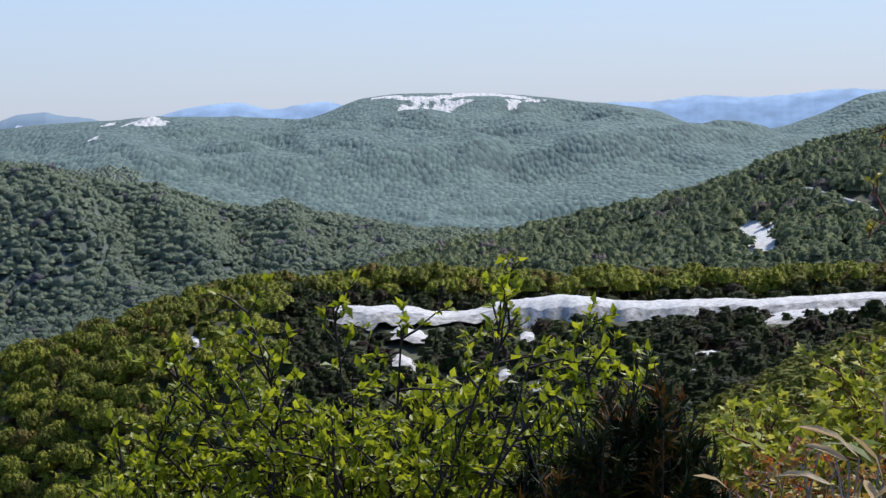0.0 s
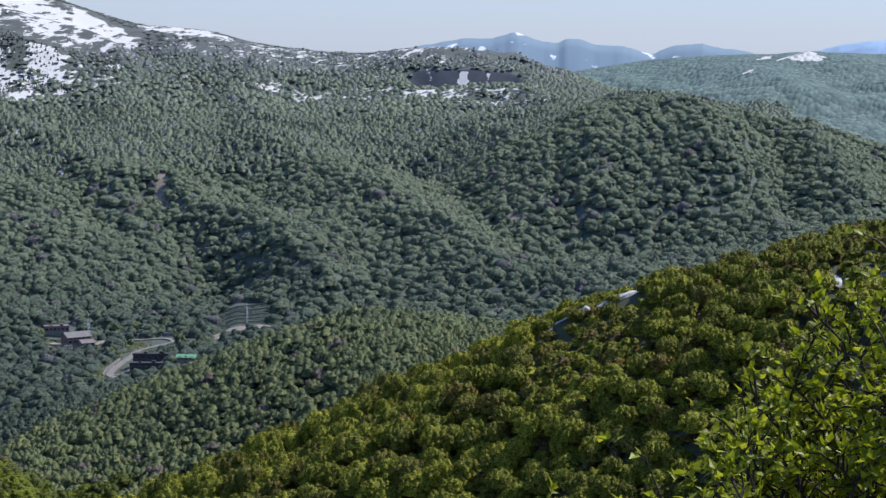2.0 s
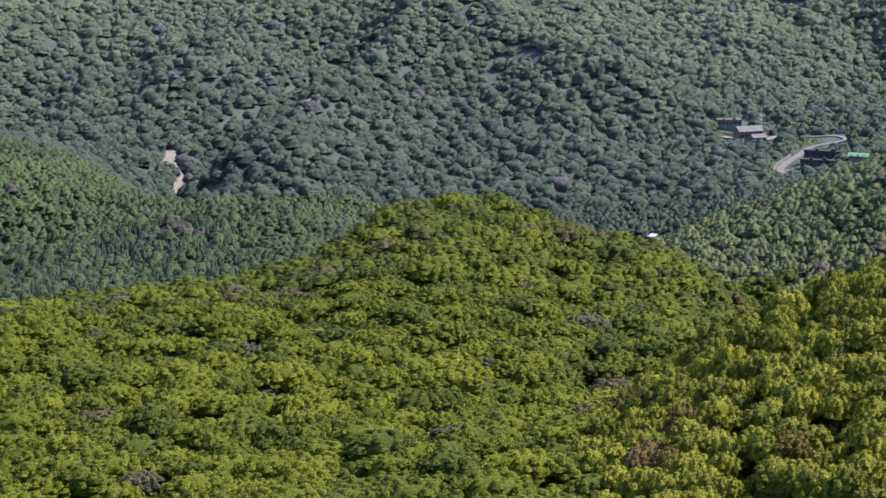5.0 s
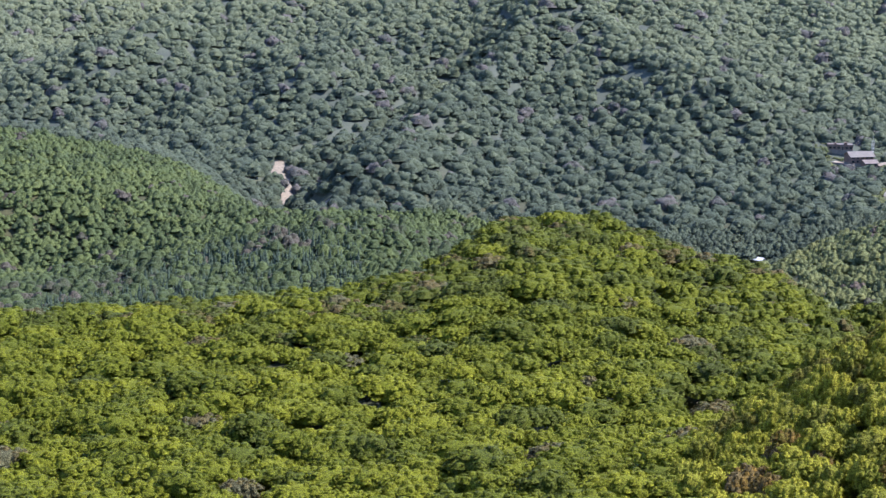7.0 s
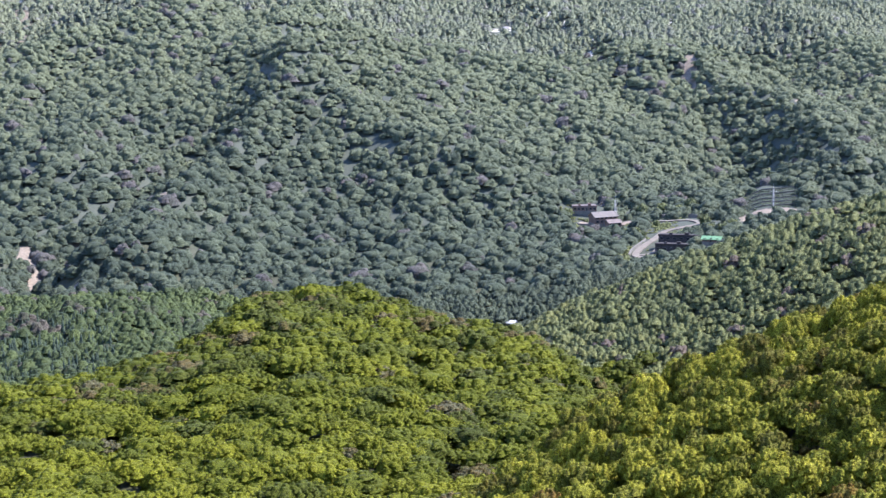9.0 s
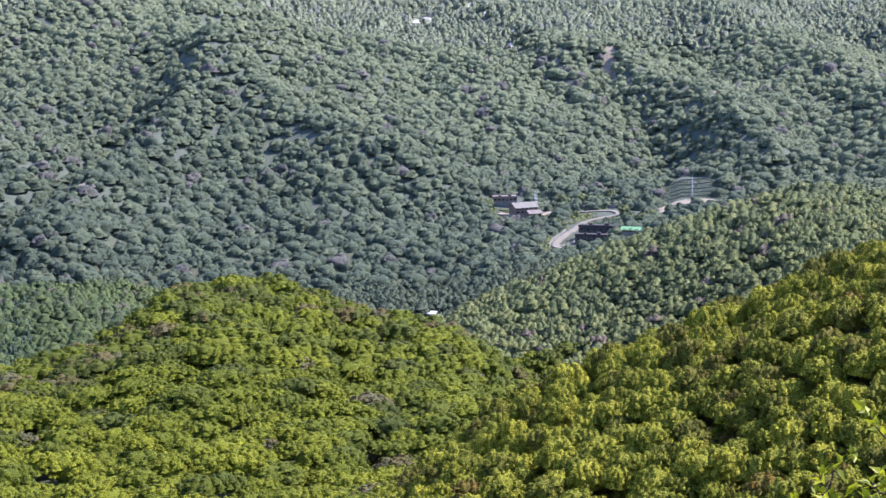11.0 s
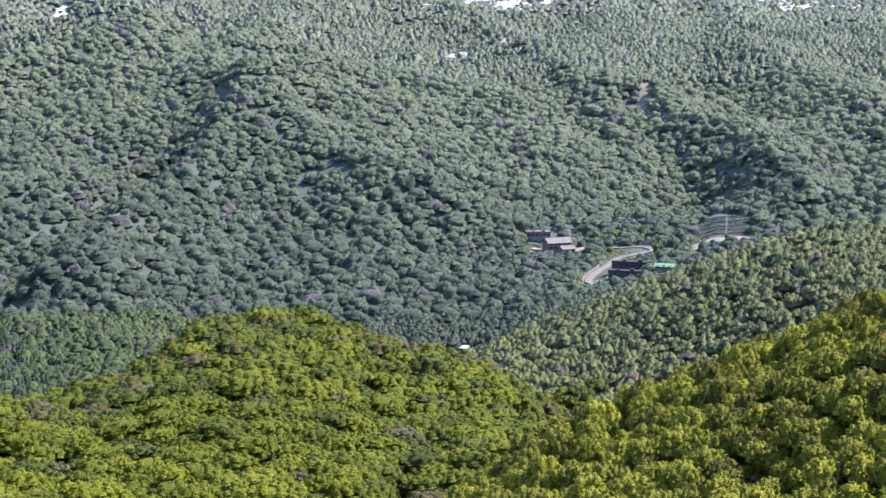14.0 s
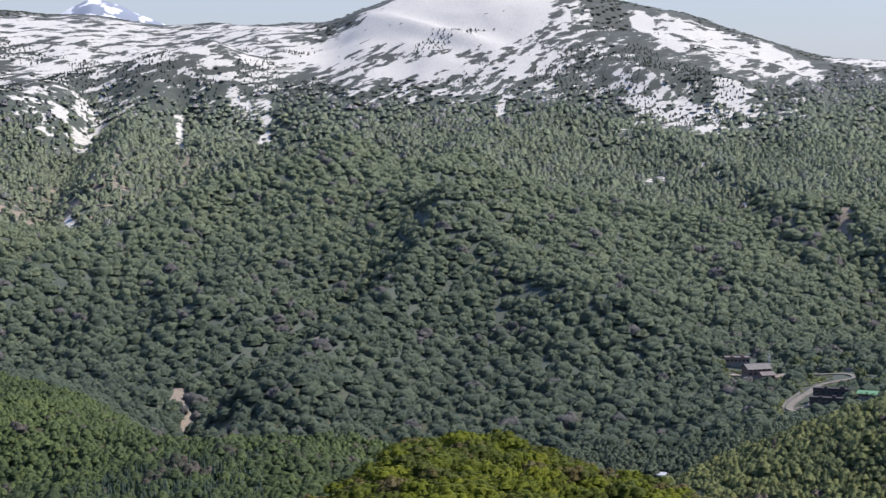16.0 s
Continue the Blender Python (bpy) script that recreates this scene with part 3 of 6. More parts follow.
SNOW_SPECKS = [(a + u, d + v, 5, 13, 0.3) for a, d in ((-33.4, 1862), (-30.85, 1838), (-30.7, 1768), (-34.85, 1926), (-28.4, 1894), (-23.1, 2318), (-37.9, 1930), (-32.0, 1960), (-31.6, 1850))
               for u, v in ((0, 0), (0.24, 22), (-0.2, -18), (0.12, -42))]
SNOW_BROAD = [(-48.5, 2520, 250, 210, 0.53), (-39.5, 2460, 190, 190, 0.54), (-31.2, 2520, 120, 130, 0.44), (-36.5, 2300, 150, 60, 0.4), (-32.2, 2240, 90, 70, 0.46), (-51.5, 2250, 90, 150, 0.48)]
SNOW_BUSH = [(-1.07, 240, 2.4), (-1.26, 228, 1.4), (2.52, 236, 1.0), (4.3, 228, 0.9), (5.41, 236, 2.0), (9.93, 216, 1.1), (7.84, 208, 1.2), (2.91, 204, 1.0), (7.49, 192, 1.4), (1.81, 216, 0.8), (-7.51, 248, 0.7)]
SNOW = SNOW_SPECKS + SNOW_SUMMIT + SNOW_SHOULDER + SNOW_FLANK + SNOW_BROAD + SNOW_EAST + SNOW_NEAR
SCARS = [(-47.7, 1128, 4, 30, 0.84), (-47.35, 1085, 4, 26, 0.84), (-47.5, 1105, 2, 40, 0.86), (-46.2, 1155, 4, 16, 0.95), (-43.5, 1160, 8, 8, 0.9), (-46.1, 1042, 9, 7, 0.7), (-27.7, 1590, 6, 36, 0.8), (-25.35, 1160, 17, 18, 0.95),
         (-24.2, 1480, 16, 45, 0.45), (-17.6, 1480, 30, 60, 0.45), (-52, 1760, 60, 90, 0.5), (-51.5, 1820, 40, 110, 0.54), (-49.6, 1880, 26, 120, 0.52), (-47.4, 2010, 12, 130, 0.56), (-51.2, 1900, 16, 90, 0.55), (-48.0, 1950, 8, 100, 0.5), (-44.2, 1905, 30, 10, 0.55)]



def patches(rows):
    m = np.zeros(GX.shape)
    for a, d, w, h, s in rows:
        c, si = math.cos(radians(a)), math.sin(radians(a))
        across, along = GX * c - GY * si, GX * si + GY * c - d
        m = np.maximum(m, s * (1 - fade(np.hypot(across / w, along / h), 0.7, 1.5)))
    return m


SNOW_MASK, SCAR_MASK = patches(SNOW), patches(SCARS)
CANOPY = 5.5 * fade(RR, 345, 360) * (SNOW_MASK < 0.4) + 2.5 * fade(RR, 200, 230) * (RR < 345)
VIEW = np.maximum.accumulate((HEIGHT + CANOPY) / RR, axis=0)


def mesh_object(name, verts, tris, mats, mat_index=None, attrs=None, parent=None, smooth=False):
    """One mesh object from arrays of points and triangles (or quads)."""
    me = bpy.data.meshes.new(name)
    n, k = tris.shape
    me.vertices.add(len(verts))
    me.vertices.foreach_set("co", np.ascontiguousarray(verts, np.float32).ravel())
    me.loops.add(n * k)
    me.loops.foreach_set("vertex_index", np.ascontiguousarray(tris, np.int32).ravel())
    me.polygons.add(n)
    me.polygons.foreach_set("loop_start", np.arange(0, n * k, k, dtype=np.int32))
    me.polygons.foreach_set("loop_total", np.full(n, k, np.int32))
    if mat_index is not None:
        me.polygons.foreach_set("material_index", np.ascontiguousarray(mat_index, np.int32))
    me.polygons.foreach_set("use_smooth", np.full(n, smooth, bool))
    for key, values in (attrs or {}).items():
        me.attributes.new(key, "FLOAT", "POINT").data.foreach_set("value", np.ascontiguousarray(values, np.float32).ravel())
    for m in mats:
        me.materials.append(m)
    me.update(calc_edges=True)
    ob = new(name, me)
    ob.parent = parent
    return ob


nr, na = GX.shape
ii, jj = np.meshgrid(np.arange(nr - 1), np.arange(na), indexing="ij")
j2 = (jj + 1) % na
quads = np.stack([ii * na + jj, ii * na + j2, (ii + 1) * na + j2, (ii + 1) * na + jj], -1).reshape(-1, 4)[:, ::-1]
points = np.stack([GX, GY, HEIGHT], -1).reshape(-1, 3)
centre = len(points)
points = np.concatenate([points, [[0, 0, -1.7]]])
rim = np.arange(0, na, 2)
quads = np.concatenate([quads, np.stack([np.full(len(rim), centre), rim, rim + 1, (rim + 2) % na], -1)])
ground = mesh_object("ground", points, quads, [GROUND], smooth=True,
                     attrs={"hazed_floor": np.append((0.6 * fade(RR, 950, 1200) + 0.4 * fade(RR, 2300, 2800)).ravel(), 0), "distant": np.append(np.maximum(fade(RR, 1850, 1950) * fade(AA, -10, -8.5), fade(RR, 2660, 2730) * fade(AA, -19.5, -17)).ravel(), 0), "heath": np.append((fade(HEIGHT, -40, 20) * fade(RR, 1600, 2000)).ravel(), 0), "snow": np.append(np.maximum(SNOW_MASK, patches([(q[0], q[1], 6, 14, 0.55) for q in SNOW_SPECKS])).ravel(), 0), "scar": np.append(SCAR_MASK.ravel(), 0), "crag": np.append(CRAG.ravel(), 0)})
tagged(ground, "wooded mountain ground with old snow and bare earth", "ground", kind="structure")


# ---- trees ----
def unit(v):
    return v / np.maximum(np.linalg.norm(v, axis=-1, keepdims=True), 1e-9)


def dome(rng, sides, rings, rx, rz, low, wobble):
    """A lumpy crown shell: points and triangles."""
    pts, tri = [], []
    for k in range(rings):
        e = low + (1.02 - low) * k / max(rings - 1, 1)
        for s in range(sides):
            a = 2 * math.pi * (s + 0.5 * (k % 2)) / sides
            g = 1 + rng.uniform(-wobble, wobble)
            pts.append((g * rx * math.cos(e) * math.cos(a), g * rx * math.cos(e) * math.sin(a), g * rz * math.sin(e)))
    pts.append((0, 0, rz * 1.02))
    for k in range(rings - 1):
        for s in range(sides):
            a, b = k * sides + s, k * sides + (s + 1) % sides
            c, d = a + sides, b + sides
            tri += [(a, b, d), (a, d, c)]
    top = len(pts) - 1
    for s in range(sides):
        tri.append(((rings - 1) * sides + s, (rings - 1) * sides + (s + 1) % sides, top))
    return np.array(pts), np.array(tri)


def leaf_cards(rng, centres, normals, size, tilt):
    """Small leaf sprays, one three-cornered blade per centre, roughly square to the normals."""
    n = len(centres)
    nn = unit(normals + rng.normal(0, tilt, (n, 3)))
    t = unit(np.cross(nn, rng.normal(0, 1, (n, 3))))
    b = np.cross(nn, t)
    s = size * rng.uniform(0.6, 1.35, (n, 1))
    w = s * rng.uniform(0.55, 0.95, (n, 1))
    v = np.stack([centres - t * s - b * w * 0.5, centres + t * s - b * w * 0.5, centres + b * w + nn * s * 0.3], 1).reshape(-1, 3)
    return v, np.arange(n)[:, None] * 3 + [0, 1, 2]


def crown(seed, lobes, sides, cards, card_size, rz=0.7, core=(8, 3), lobe=1.0, flat=0.55, low=-0.2):
    """A broad crown of unit radius, its foot at z = 0: a dome set all over with flattened leafy clumps, fine sprays standing off them."""
    rng = np.random.default_rng(seed)
    v, t = dome(rng, core[0], core[1], 0.86 if lobes < 6 else 0.74, rz * (0.98 if lobes < 6 else 0.86), low, 0.08)
    vs, ts, off = [v], [t], len(v)
    centres, radii = [np.zeros(3)], [0.86]
    spread = rng.uniform(0, 6.28)
    for k in range(lobes):
        a = 2.39996 * k + spread + rng.uniform(-0.35, 0.35)
        up = 0.97 - 1.0 * (k + 0.4) / lobes + rng.uniform(-0.06, 0.06)
        e = math.asin(max(-0.1, min(0.99, up)))
        r = lobe * 1.12 / math.sqrt(lobes + 1.5) * rng.uniform(0.75, 1.25)
        out = (0.98 - 0.62 * r) * rng.uniform(0.88, 1.06)
        c = np.array([out * math.cos(e) * math.cos(a), out * math.cos(e) * math.sin(a), 0.86 * rz * math.sin(e)])
        v, t = dome(rng, sides, 2, r, r * flat, -0.45 if low < 0 else -0.1, 0.16)
        vs.append(v + c)
        ts.append(t + off)
        off += len(v)
        centres.append(c)
        radii.append(r)
    v, t = np.concatenate(vs), np.concatenate(ts)
    if cards:
        k = rng.integers(1 if lobes else 0, lobes + 1, cards)
        c, r = np.array(centres)[k], np.array(radii)[k][:, None]
        d = rng.normal(0, 1, (cards, 3)) + 0.5 * unit(c)
        d[:, 2] = np.abs(d[:, 2]) * 0.9 - 0.25
        d = unit(d)
        lv, lt = leaf_cards(rng, c + d * r * [1, 1, flat if lobes else rz / 0.9] * rng.uniform(0.94, 1.1, (cards, 1)), d * [0.5, 0.5, 1.0] + [0, 0, 0.45], card_size, 0.35)
        t = np.concatenate([t, lt + len(v)])
        v = np.concatenate([v, lv])
    return v - [0, 0, v[:, 2].min()], t


def fir(seed, sides=6, tiers=4):
    """A narrow fir of unit height: stacked ragged skirts."""
    rng = np.random.default_rng(seed)
    v, t = [], []
    for k in range(tiers):
        z0, z1 = 0.06 + 0.8 * k / tiers, 0.06 + 0.8 * k / tiers + 0.94 / tiers * 1.35
        r = 0.24 * (1 - k / tiers) + 0.03
        o = len(v)
        for s in range(sides):
            g = r * rng.uniform(0.65, 1.2)
            v.append((g * math.cos(2 * math.pi * s / sides), g * math.sin(2 * math.pi * s / sides), z0 + rng.uniform(-0.03, 0.03)))
        v.append((0, 0, min(z1, 1.0)))
        t += [(o + s, o + (s + 1) % sides, o + sides) for s in range(sides)]
    return np.array(v), np.array(t)


def trunk_points(h, r0, r1, sides=5):
    a = np.arange(sides) * 2 * math.pi / sides
    ring = np.stack([np.cos(a), np.sin(a), 0 * a], -1)
    v = np.concatenate([ring * r0 + [0, 0, -0.6], ring * r1 * 1.2 + [r0, 0, h * 0.5], ring * r1 * 0.6 + [0, r0, h]])
    t = []
    for k in (0, sides):
        for s in range(sides):
            a0, b0 = k + s, k + (s + 1) % sides
            t += [(a0, b0, b0 + sides), (a0, b0 + sides, a0 + sides)]
    return v, np.array(t)


FULL = [crown(100 + k, 30, 5, 260, 0.058, 0.62, flat=0.46) for k in range(8)]
HALF = [crown(200 + k, 10, 5, 110, 0.075, 0.62, (7, 2)) for k in range(8)]
MID = [crown(250 + k, 6, 5, 16, 0.09, 0.66, (6, 2), low=0.02) for k in range(8)]
LOW = [crown(300 + k, 4, 5, 11, 0.115, 0.66, (7, 3), 0.85, low=0.0) for k in range(10)]
LESS = [crown(350 + k, 3, 4, 8, 0.12, 0.66, (5, 2), 0.8, low=0.02) for k in range(8)]
BARE = [crown(400 + k, 0, 4, 0, 0.1, 0.6, (6, 2)) for k in range(8)]
CAPS = [dome(np.random.default_rng(450 + k), 6, 2, 1.0, 0.5, 0.38, 0.14) for k in range(8)]
CAPS = [(v - [0, 0, v[:, 2].min()], t) for v, t in CAPS]
TUFT = [crown(600 + k, 5, 4, 60, 0.085, 0.85, (5, 2)) for k in range(6)]
HEATH = [crown(650 + k, 3, 4, 45, 0.09, 0.7, (5, 2)) for k in range(6)]
FIRS = [fir(500 + k) for k in range(4)]


def scatter(seed, r0, r1, a0, a1, spacing):
    """Plan positions on a shaken triangular grid within a sector."""
    rng = np.random.default_rng(seed)
    n = int(2 * r1 / spacing) + 2
    i, j = np.meshgrid(np.arange(-n // 2, n // 2), np.arange(int(n * 0.58)), indexing="ij")
    x, y = (i + 0.5 * (j % 2)) * spacing, j * spacing * 0.87
    r, a = np.hypot(x, y), np.degrees(np.arctan2(x, y))
    k = (r > r0) & (r < r1) & (a > a0) & (a < a1)
    x, y = x[k], y[k]
    s = spacing * 0.48
    return x + rng.uniform(-s, s, len(x)), y + rng.uniform(-s, s, len(x))


def plant(name, label, category, x, y, radius, height, tint, shapes, mat, seed, depth=1.35, smooth=True):
    """One mesh of many trees: crowns stand on the ground, of the given radius and total height."""
    if not len(x):
        return None
    rng = np.random.default_rng(seed)
    z = sample(HEIGHT, x, y)
    which, turn = rng.integers(0, len(shapes), len(x)), rng.uniform(0, 2 * math.pi, len(x))
    vs, ts, tn, off = [], [], [], 0
    for k, (v, t) in enumerate(shapes):
        m = np.where(which == k)[0]
        if not len(m):
            continue
        c, s = np.cos(turn[m])[:, None], np.sin(turn[m])[:, None]
        vx = (v[None, :, 0] * c - v[None, :, 1] * s) * radius[m][:, None] * rng.uniform(0.85, 1.15, (len(m), 1)) + x[m][:, None]
        vy = (v[None, :, 0] * s + v[None, :, 1] * c) * radius[m][:, None] * rng.uniform(0.85, 1.15, (len(m), 1)) + y[m][:, None]
        top = v[:, 2].max()
        deep = np.minimum(radius[m] * depth, height[m] * 1.1)[:, None]
        vz = height[m][:, None] - deep + v[None, :, 2] / top * deep + z[m][:, None]
        vs.append(np.stack([vx, vy, vz], -1).reshape(-1, 3))
        ts.append((t[None] + (np.arange(len(m)) * len(v))[:, None, None] + off).reshape(-1, 3))
        tn.append(np.repeat(tint[m], len(v)))
        off += len(m) * len(v)
    ob = mesh_object(name, np.concatenate(vs), np.concatenate(ts), [mat], attrs={"tint": np.concatenate(tn)}, smooth=smooth)
    return tagged(ob, label, category, kind="stuff")


def tints(seed, n, x, y, bare=0.03):
    rng = np.random.default_rng(seed)
    t = 0.2 + 0.75 * rng.beta(2, 2, n) + 0.35 * (fbm(x / 70, y / 70, 77, 2) - 0.5)
    t[rng.uniform(0, 1, n) < bare] = 0.0
    return np.clip(t, 0, 1)


def thinned(tint, x, y, seed):
    """Grey and russet trees, late in leaf, along the gully at the ridge's foot and in a few hollows."""
    rng = np.random.default_rng(seed)
    for az, d, w in ((-33.0, 290, 12), (-31.3, 250, 11), (-32.4, 320, 14), (-34.6, 390, 13), (-46.6, 400, 10), (-41, 520, 10), (-37.0, 600, 12), (-50, 430, 8)):
        c = bearing_point(az, d)
        near = np.hypot(x - c.x, y - c.y) < w * rng.uniform(0.5, 1.2, len(x))
        tint = np.where(near & (rng.uniform(0, 1, len(x)) < 0.32), rng.uniform(0, 0.14, len(x)), tint)
    return tint


def off_snow(x, y, margin):
    """Whether a plan position lies clear of the snow patches among the bushes, which also lie open towards the lookout."""
    clear = np.ones(len(x), bool)
    for az, dist, wide in SNOW_BUSH:
        c, si = math.cos(radians(az)), math.sin(radians(az))
        across, along = x * c - y * si, x * si + y * c - dist
        clear &= (np.abs(across) > wide + margin) | (along > 4) | (along < -9)
    return clear


def in_view(x, y, lift):
    """Whether a tree's head stands clear of the ground before it, as seen from the lookout."""
    r = np.hypot(x, y)
    return (sample(HEIGHT, x, y) + lift) / r > sample(VIEW, x * 0.985, y * 0.985) - 0.001


def keep(seed, x, y, lift):
    """Thins the wood where the ground hides it from the camera."""
    rng = np.random.default_rng(seed)
    k = in_view(x, y, lift)
    return k, (~k) & (rng.uniform(0, 1, len(x)) < 0.3)


rng = np.random.default_rng(5)

# snow ridge: low wood behind the cornice, taller towards the valley
x, y = scatter(1, 160, 348, -58, 18, 3.2)
r, a = np.hypot(x, y), np.degrees(np.arctan2(x, y))
grown = 1 - fade(a, -30, -8)
size = 1.5 + 1.25 * grown + 0.4 * fade(a, -5, 0)
ok = (rng.uniform(0, 1, len(x)) < (3.2 / (2.8 + 1.5 * grown)) ** 2) & (sample(SNOW_MASK, x, y) < 0.35) & off_snow(x, y, 1.0)
ok &= ~((a > -5) & (r < 258)) & ~((a > -13) & (r < 206)) & (a > -34.5 + 3 * (fbm(x / 25, y / 25, 14, 2) - 0.5))
x, y, a, r, size = x[ok], y[ok], a[ok], r[ok], size[ok]
n = len(x)
radius = size * rng.uniform(0.75, 1.3, n)
height = radius * (1.2 + 0.4 * fade(-a, 8, 28)) + rng.uniform(0.5, 2.2, n) + 0.9 * fade(a, -5, 0)
below_path = (a > -16.8) & (a < -12.9) & (r > 244) & (r < 281)
radius, height = np.where(below_path, 0.85 * radius, radius), np.where(below_path, 0.42 * height, height)
tint = tints(2, n, x, y, 0.015)
# darker towards the crest: the flank's shade put into the tint
tint = thinned(np.clip(tint - 0.22 * fade(r, 232, 275) * fade(a, -27, -19), 0.12, 1), x, y, 6)
vis, hid = keep(3, x, y, 8)
# the nearest ones on the left flank are trees of their own
own = vis & (a > -36) & (a < -12) & (r > 175) & (r < 330)
own_index = np.where(own)[0]
own_index = own_index[np.argsort(np.abs(r[own_index] - 292) + 0.0 * a[own_index])][:290]
single = np.zeros(n, bool)
single[own_index] = True
rest = vis & ~single
tall = rest & (a < -9)
plant("ridge_wood", "olive-green birch wood covering a ridge", "forest", x[tall], y[tall], radius[tall], height[tall], tint[tall], FULL, LEAF_RIDGE, 4, 1.2)
dwarf = rest & (a >= -9)
plant("ridge_wood", "olive-green low birch wood behind a snow cornice", "forest", x[dwarf], y[dwarf], radius[dwarf], height[dwarf], tint[dwarf], HALF, LEAF_RIDGE, 7, 1.0)
stems_at = np.where(dwarf & (r < 285))[0]
tv, tt = trunk_points(1.0, 0.016, 0.012, 3)
ground_z = sample(HEIGHT, x[stems_at], y[stems_at])
tv = tv[None] * np.stack([height[stems_at] * 1.4, height[stems_at] * 1.4, height[stems_at] * 0.8], -1)[:, None] + np.stack([x[stems_at], y[stems_at], ground_z], -1)[:, None]
tt = tt[None] + (np.arange(len(stems_at)) * tv.shape[1])[:, None, None]
tagged(mesh_object("ridge_wood_stems", tv.reshape(-1, 3), tt.reshape(-1, 3), [BARK]), "thin grey stems of the low birch wood", "forest", kind="stuff")
plant("ridge_wood_behind", "olive-green birch wood on the ridge's far side", "forest", x[hid], y[hid], radius[hid], height[hid], tint[hid], BARE, LEAF_RIDGE, 5)

protos = []
for k in range(6):
    tree = tagged(new("birch_tree"), "young olive-green birch on the ridge's flank", "tree", "trees on the ridge")
    tv, tt = trunk_points(0.62, 0.035, 0.018)
    mesh_object("trunk", tv, tt, [BARK], parent=tree)
    cv, ct = crown(700 + k, 24, 6, 1300, 0.038, 0.8, lobe=1.1)
    cv = cv * [0.5, 0.5, 0.76 / cv[:, 2].max()] + [0, 0, 0.24]
    mesh_object("crown", cv, ct, [LEAF_RIDGE], parent=tree, attrs={"tint": np.full(len(cv), (0.22, 0.4, 0.5, 0.6, 0.7, 0.9)[k])}, smooth=True)
    protos.append(tree)
zs = sample(HEIGHT, x, y)
for c, k in enumerate(own_index):
    m = Matrix.LocRotScale((x[k], y[k], zs[k] - 0.15), Euler((0, 0, rng.uniform(0, 6.28))), None)
    src = protos[c % 6]
    tree = src if c < 6 else copy_thing(src, m)
    tree.matrix_basis = m
    tree.scale = (radius[k] * 2, radius[k] * 2, height[k])

# underwood between the ridge's trees
x, y = scatter(8, 172, 300, -37, -7, 2.3)
n = len(x)
r, a = np.hypot(x, y), np.degrees(np.arctan2(x, y))
under = (sample(SNOW_MASK, x, y) < 0.35) & off_snow(x, y, 0.5) & ~((a > -16.8) & (a < -12.9) & (r > 270) & (r < 284))
plant("ridge_underwood", "olive-green bushes under the ridge's birches", "scrub", x[under], y[under], rng.uniform(1.1, 2.1, n)[under], rng.uniform(0.9, 2.2, n)[under],
      np.clip(tints(9, n, x, y, 0.15) - 0.15, 0, 1)[under], LESS, LEAF_RIDGE, 10, 1.2)

# dark bushes on the shaded face below the cornice
x, y = scatter(15, 150, 263, -13, 18, 2.1)
a, r = np.degrees(np.arctan2(x, y)), np.hypot(x, y)
ok = (sample(SNOW_MASK, x, y) < 0.35) & off_snow(x, y, 0.5) & ((r < 206) | (a > -5)) & ((r < 240) | (a < -3) | (r > 253.5)) & ~((a > 9.6) & (r > 222) & (r < 250))
x, y = x[ok], y[ok]
n = len(x)
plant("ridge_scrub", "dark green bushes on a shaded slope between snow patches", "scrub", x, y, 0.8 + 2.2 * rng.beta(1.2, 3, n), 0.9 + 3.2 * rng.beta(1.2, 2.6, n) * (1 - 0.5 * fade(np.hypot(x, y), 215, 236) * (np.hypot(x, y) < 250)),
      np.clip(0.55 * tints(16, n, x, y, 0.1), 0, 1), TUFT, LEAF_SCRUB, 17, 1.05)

# scrub on the slope below the lookout
x, y = scatter(11, 40, 122, 1, 18, 0.95)
n = len(x)
plant("hillside_scrub", "light green knee-high scrub on the near hillside", "scrub", x, y, rng.uniform(0.35, 0.85, n), rng.uniform(0.3, 0.9, n),
      tints(12, n, x, y, 0.06), HEATH, LEAF_HEATH, 13, 1.0)

# the green hill before the valley
x, y = scatter(21, 225, 770, -58, 18, 7.3)
r, a = np.hypot(x, y), np.degrees(np.arctan2(x, y))
n = len(x)
radius = 5.0 * rng.uniform(0.6, 1.4, n)
height = 0.8 * radius + rng.uniform(0.3, 4.4, n)
# tint drops with distance, imitating haze and viewing angle at the crest
tint = thinned(np.clip(tints(22, n, x, y, 0.012) - 0.22 * fade(r, 360, 640), 0.02, 1), x, y, 29)
vis, hid = keep(23, x, y, 9)
vis &= (r > 348) | (a < -34.5 + 3 * (fbm(x / 25, y / 25, 14, 2) - 0.5))
hid &= r > 348
bright = (a < -28.5 - 0.9 * fbm(x / 40, y / 40, 28, 2)) & ((a > -41.5) | (r < 590)) & (r < 720)
near = vis & bright & (r < 490)
plant("hill_wood", "bright yellow-green beech wood on a hill", "forest", x[near], y[near], radius[near], height[near], tint[near], FULL, LEAF_HILL, 24, 0.66)
near = vis & bright & (r >= 490)
plant("hill_wood_beyond", "bright green beech wood over the hill's crest", "forest", x[near], y[near], radius[near], height[near], tint[near], HALF, LEAF_HILL, 25, 0.66)
near = vis & ~bright & (a <= -37)
plant("hollow_wood", "dark green broadleaf wood in the hollow behind the hill", "forest", x[near], y[near], radius[near], height[near], tint[near], MID, LEAF_HOLLOW, 30, 1.2)
plant("hill_wood_behind", "green beech wood on the hill's far side", "forest", x[hid], y[hid], radius[hid], height[hid], tint[hid], BARE, LEAF_HILL, 26)

